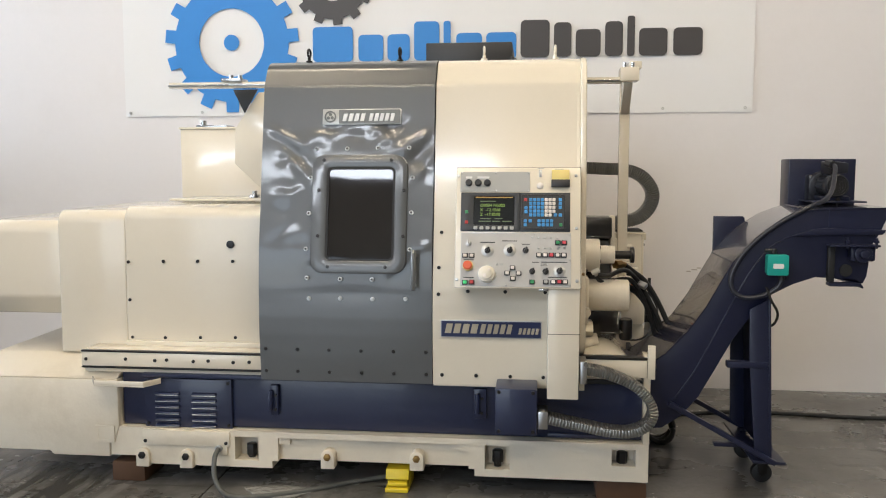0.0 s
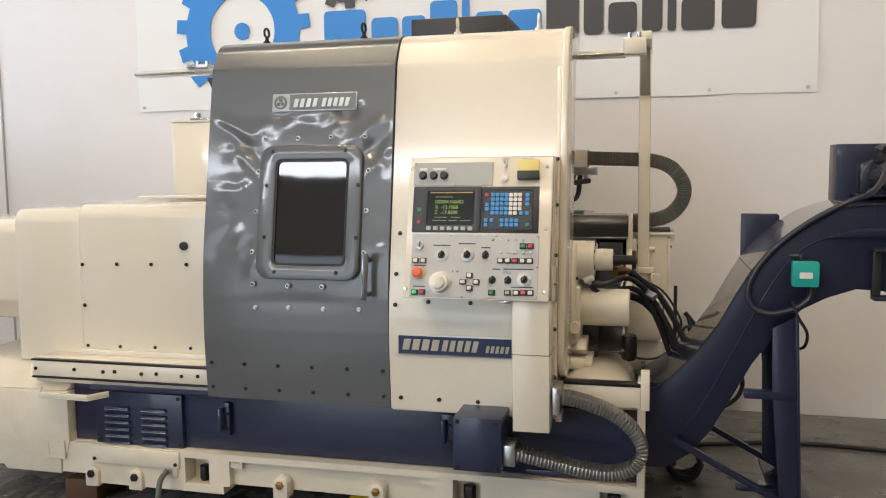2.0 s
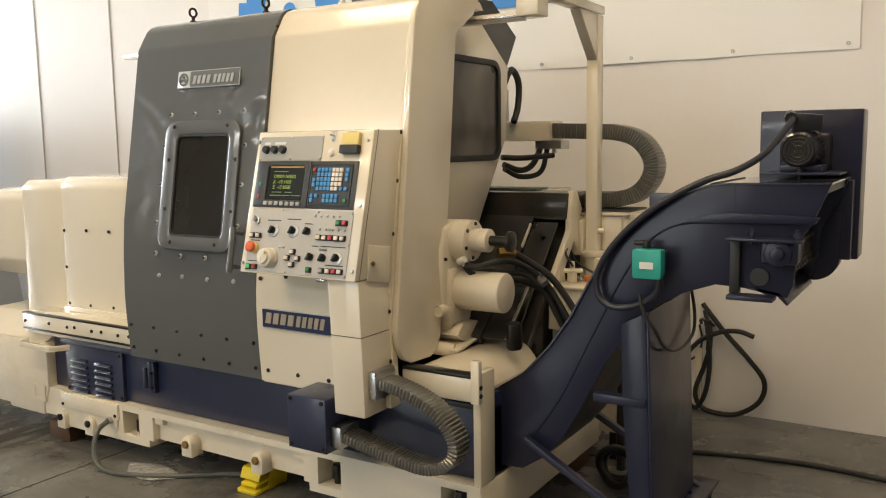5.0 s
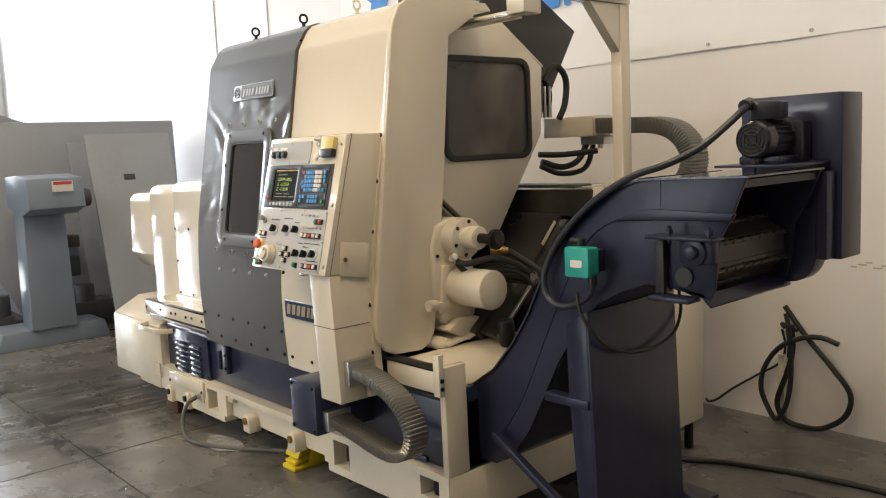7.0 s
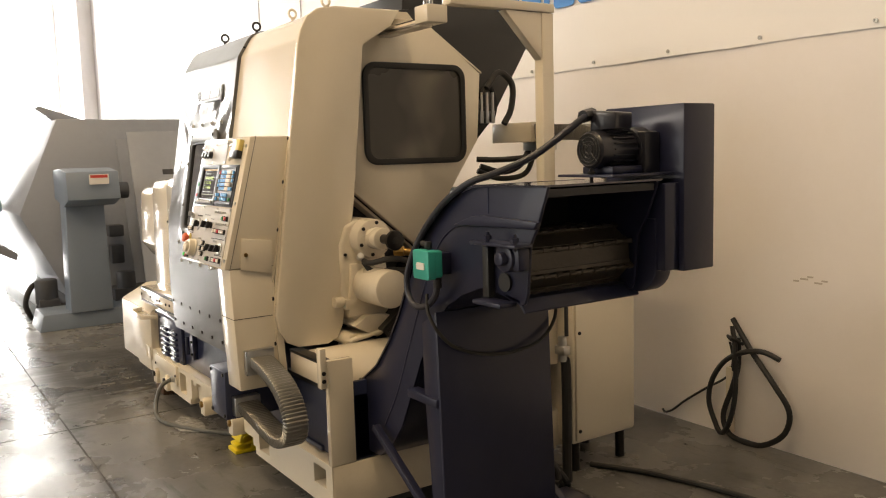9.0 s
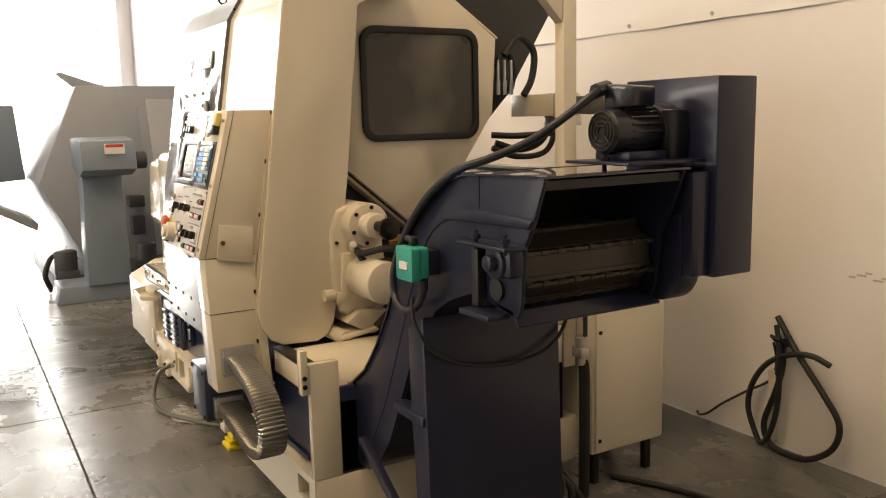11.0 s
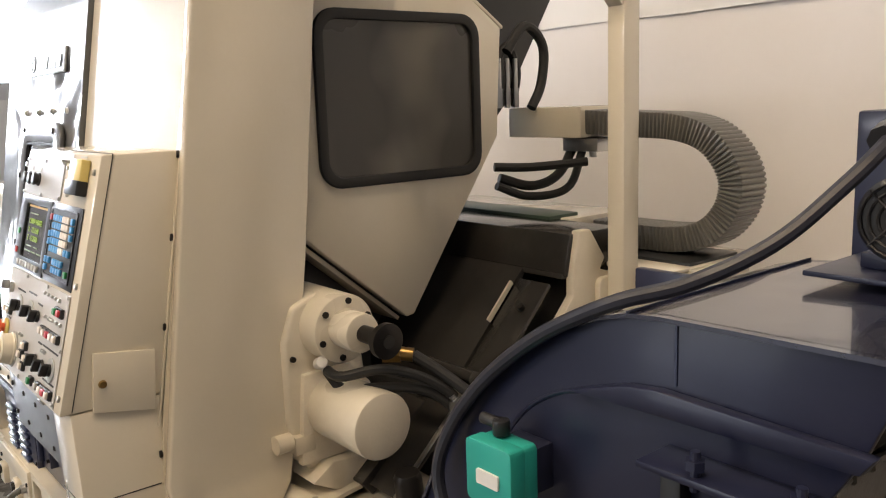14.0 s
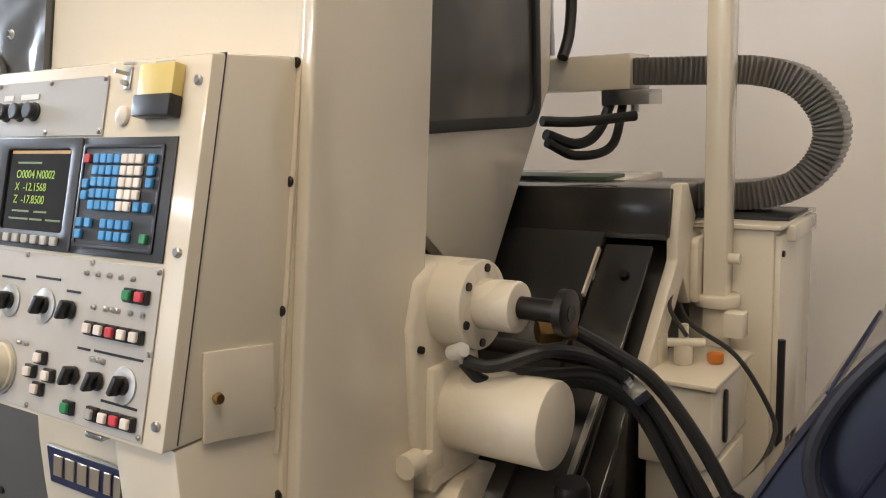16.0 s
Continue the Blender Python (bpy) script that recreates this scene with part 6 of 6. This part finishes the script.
GREY_CABLE = material("grey_cable_sheath", (0.09, 0.095, 0.09), 0.45, vary=0.1)
fc = tagged(part("pedal_cable", hose([(-1.515, 3.785, 0.20), (-1.51, 3.72, 0.17), (-1.49, 3.68, 0.08), (-1.42, 3.67, 0.016), (-1.25, 3.70, 0.012), (-1.05, 3.80, 0.012), (-0.88, 3.92, 0.012), (-0.70, 3.97, 0.03)], 0.012), GREY_CABLE), "grey cable drooping from base to floor", "cable")
puddle = [(-1.22 + 0.16 * math.cos(a) * (1 + 0.2 * math.sin(3 * a)), 3.78 + 0.08 * math.sin(a)) for a in [k * 0.35 for k in range(18)]]
tagged(part("plastic_film", prism(puddle, "z", 0.001, 0.006, 0.002), material("crumpled_clear_film", (0.3, 0.3, 0.29), 0.15, dents=0.02, dent_scale=30)), "crumpled clear plastic film on the concrete", "plastic film", kind="")
cable("floor_cable", [(0.60, 5.1, 0.012), (0.9, 5.25, 0.012), (1.4, 5.35, 0.012), (2.2, 5.3, 0.012), (3.2, 5.45, 0.012), (4.5, 5.3, 0.012)], 0.013, "black power cable lying along the concrete")
pile = thing("hose_pile", (0.71, 4.72, 0.0), "loose black hose looped in a pile on the concrete", "hose")
for k in range(4):
    ring = [(0.71 + (0.075 + 0.01 * (k % 2)) * math.cos(a), 4.68 + 0.03 * k + 0.02 * math.sin(2 * a + k), 0.015 + (0.085 - 0.008 * k) * (1 + math.sin(a))) for a in [2 * math.pi * n / 12 for n in range(13)]]
    part("loop", hose(ring, 0.014), RUBBER, pile)
coil = thing("coiled_cable", (0.9, 5.9, 0.0), "thick black cable hung in a coil on the wall", "cable")
part("coil", hose([(0.75, 5.93, 0.61), (0.87, 5.915, 0.47), (1.01, 5.90, 0.33), (1.09, 5.90, 0.22), (1.07, 5.895, 0.11), (0.97, 5.89, 0.03), (0.87, 5.885, 0.015), (0.77, 5.885, 0.035), (0.73, 5.89, 0.12), (0.775, 5.90, 0.27), (0.80, 5.91, 0.39), (0.79, 5.92, 0.53)], 0.0135), RUBBER, coil)
part("coil", hose([(1.03, 5.91, 0.455), (0.95, 5.90, 0.48), (0.85, 5.89, 0.465), (0.74, 5.885, 0.40), (0.665, 5.885, 0.29), (0.645, 5.885, 0.18), (0.68, 5.88, 0.09), (0.735, 5.87, 0.03), (0.785, 5.87, 0.11), (0.805, 5.88, 0.24), (0.80, 5.89, 0.39), (0.775, 5.91, 0.53)], 0.013), RUBBER, coil)
part("coil", hose([(0.77, 5.90, 0.58), (0.80, 5.885, 0.47), (0.795, 5.885, 0.36)], 0.012), RUBBER, coil)
part("tie", hose([(0.745, 5.93, 0.50), (0.755, 5.885, 0.53), (0.80, 5.88, 0.52), (0.815, 5.93, 0.49)], 0.008), RUBBER, coil)
part("tail", hose([(0.735, 5.93, 0.49), (0.75, 5.935, 0.40), (0.72, 5.935, 0.31), (0.59, 5.935, 0.22), (0.45, 5.94, 0.12), (0.36, 5.94, 0.045), (0.30, 5.945, 0.02), (0.28, 5.95, 0.05)], 0.006), RUBBER, coil)
tagged(part("wall_bracket", box(0.715, 0.75, 5.925, 5.96, 0.02, 0.36, 0.004), CREAM), "short cream conduit box on the wall", "conduit box")
SCUFF = material("scuffed_grey_plaster", (0.5, 0.46, 0.42), 0.8, vary=0.3)
for k in range(5):
    sx = 1.06 + 0.035 * k
    tagged(part("wall_scuff", prism(rounded(sx, sx + 0.03 + 0.01 * (k % 2), 0.83 + 0.012 * (k % 3), 0.838 + 0.012 * (k % 3), 0.003, 2), "y", WALL_Y - 0.004, WALL_Y - 0.001, 0.0), SCUFF), "small grey scuff on the white wall", "scuff", "scuffs on the wall")

# ---- neighbouring machine ----
nb = thing("neighbour_lathe", (-5.9, 4.4, 0.0), "pale grey turning machine with sloping end guard", "lathe")
part("end_guard", prism([(3.95, 0.10), (3.53, 1.0), (3.92, 1.90), (5.5, 1.90), (5.5, 0.10)], "x", -7.6, -5.42, 0.012), MACHINE_GREY, nb)
part("base", box(-7.6, -5.2, 3.58, 5.5, 0.0, 0.16, 0.01), DARK_MACHINE, nb)
part("guard_panel", prism([(4.55, 0.25), (4.45, 1.70), (5.35, 1.68), (5.35, 0.25)], "x", -5.42, -5.40, 0.004), MACHINE_GREY, nb)
part("hinged_arm", prism([(3.95, 1.905), (3.80, 2.03), (3.84, 2.05), (4.25, 1.905)], "x", -5.9, -5.8, 0.004), MACHINE_GREY, nb)
part("side_table", prism([(2.6, 1.15), (3.52, 0.62), (3.50, 0.55), (2.6, 1.08)], "x", -7.4, -5.6, 0.006), MACHINE_GREY, nb)
part("side_guard", prism([(2.2, 0.9), (2.2, 1.75), (3.45, 1.75), (3.50, 1.0)], "x", -7.6, -6.4, 0.01), BLUE_GREY, nb)
part("front_hose", hose([(-5.3, 3.55, 0.02), (-5.25, 3.5, 0.18), (-5.3, 3.58, 0.34), (-5.4, 3.7, 0.3)], 0.025), RUBBER, nb)
part("dark_pump", join(rod((-5.2, 3.68, 0.16), (-5.2, 3.68, 0.40), 0.10, b=0.02), box(-5.35, -5.1, 3.60, 3.78, 0.12, 0.22, 0.01)), DARK_MACHINE, nb)
part("dark_valve", join(rod((-5.1, 4.38, 0.1), (-5.1, 4.38, 0.42), 0.09, b=0.02), box(-5.3, -5.0, 4.25, 4.6, 0.10, 0.26, 0.01)), DARK_MACHINE, nb)
part("valve_block", join(box(-5.38, -5.2, 4.28, 4.42, 0.75, 0.86, 0.01), box(-5.38, -5.25, 4.30, 4.42, 0.48, 0.66, 0.01)), DARK_MACHINE, nb)
part("vent_slot", prism(rounded(4.70, 4.82, 1.34, 1.40, 0.02, 3), "x", -5.40, -5.394, 0.0), DARK_MACHINE, nb)

ns = thing("neighbour_conveyor", (-4.6, 4.0, 0.0), "blue-grey chip conveyor tower beside the pale machine", "conveyor")
part("tower", prism([(3.78, 0.15), (4.14, 0.15), (4.12, 1.12), (3.80, 1.12)], "x", -4.85, -4.58, 0.008), BLUE_GREY, ns)
part("head", prism([(-4.90, 1.16), (-4.90, 1.42), (-4.60, 1.43), (-4.30, 1.40), (-4.26, 1.16), (-4.5, 1.10)], "y", 3.77, 4.20, 0.01), BLUE_GREY, ns)
part("side_motor", rod((-4.6, 4.20, 1.22), (-4.6, 4.34, 1.22), 0.075, b=0.01), DARK_MACHINE, ns)
part("foot", prism([(3.52, 0.0), (4.42, 0.0), (4.38, 0.15), (3.56, 0.15)], "x", -5.1, -4.62, 0.008), BLUE_GREY, ns)
lb = part("warning_label", prism(rounded(3.95, 4.11, 1.29, 1.375, 0.004, 2), "x", -4.262, -4.256, 0.0), WHITE_LABEL, ns)
part("label_head", box(-4.2565, -4.254, 3.96, 4.10, 1.345, 1.37, 0.0), RED_LABEL, ns)
lp = thing("leaning_panel", (-4.5, 4.6, 0.0), "pale grey sheet panel leaning on the machine", "sheet panel")
part("sheet", moved(box(-0.012, 0.012, -0.38, 0.38, 0.0, 1.80, 0.004), pose(-4.40, 4.80, 0.004, 0, -14, 0) @ Matrix.Shear("XZ", 4, (0.0, 0.0))), MACHINE_GREY, lp)
part("handle_slot", moved(box(0.012, 0.016, -0.10, 0.0, 1.38, 1.43, 0.0), pose(-4.40, 4.80, 0.004, 0, -14, 0)), DARK_MACHINE, lp)
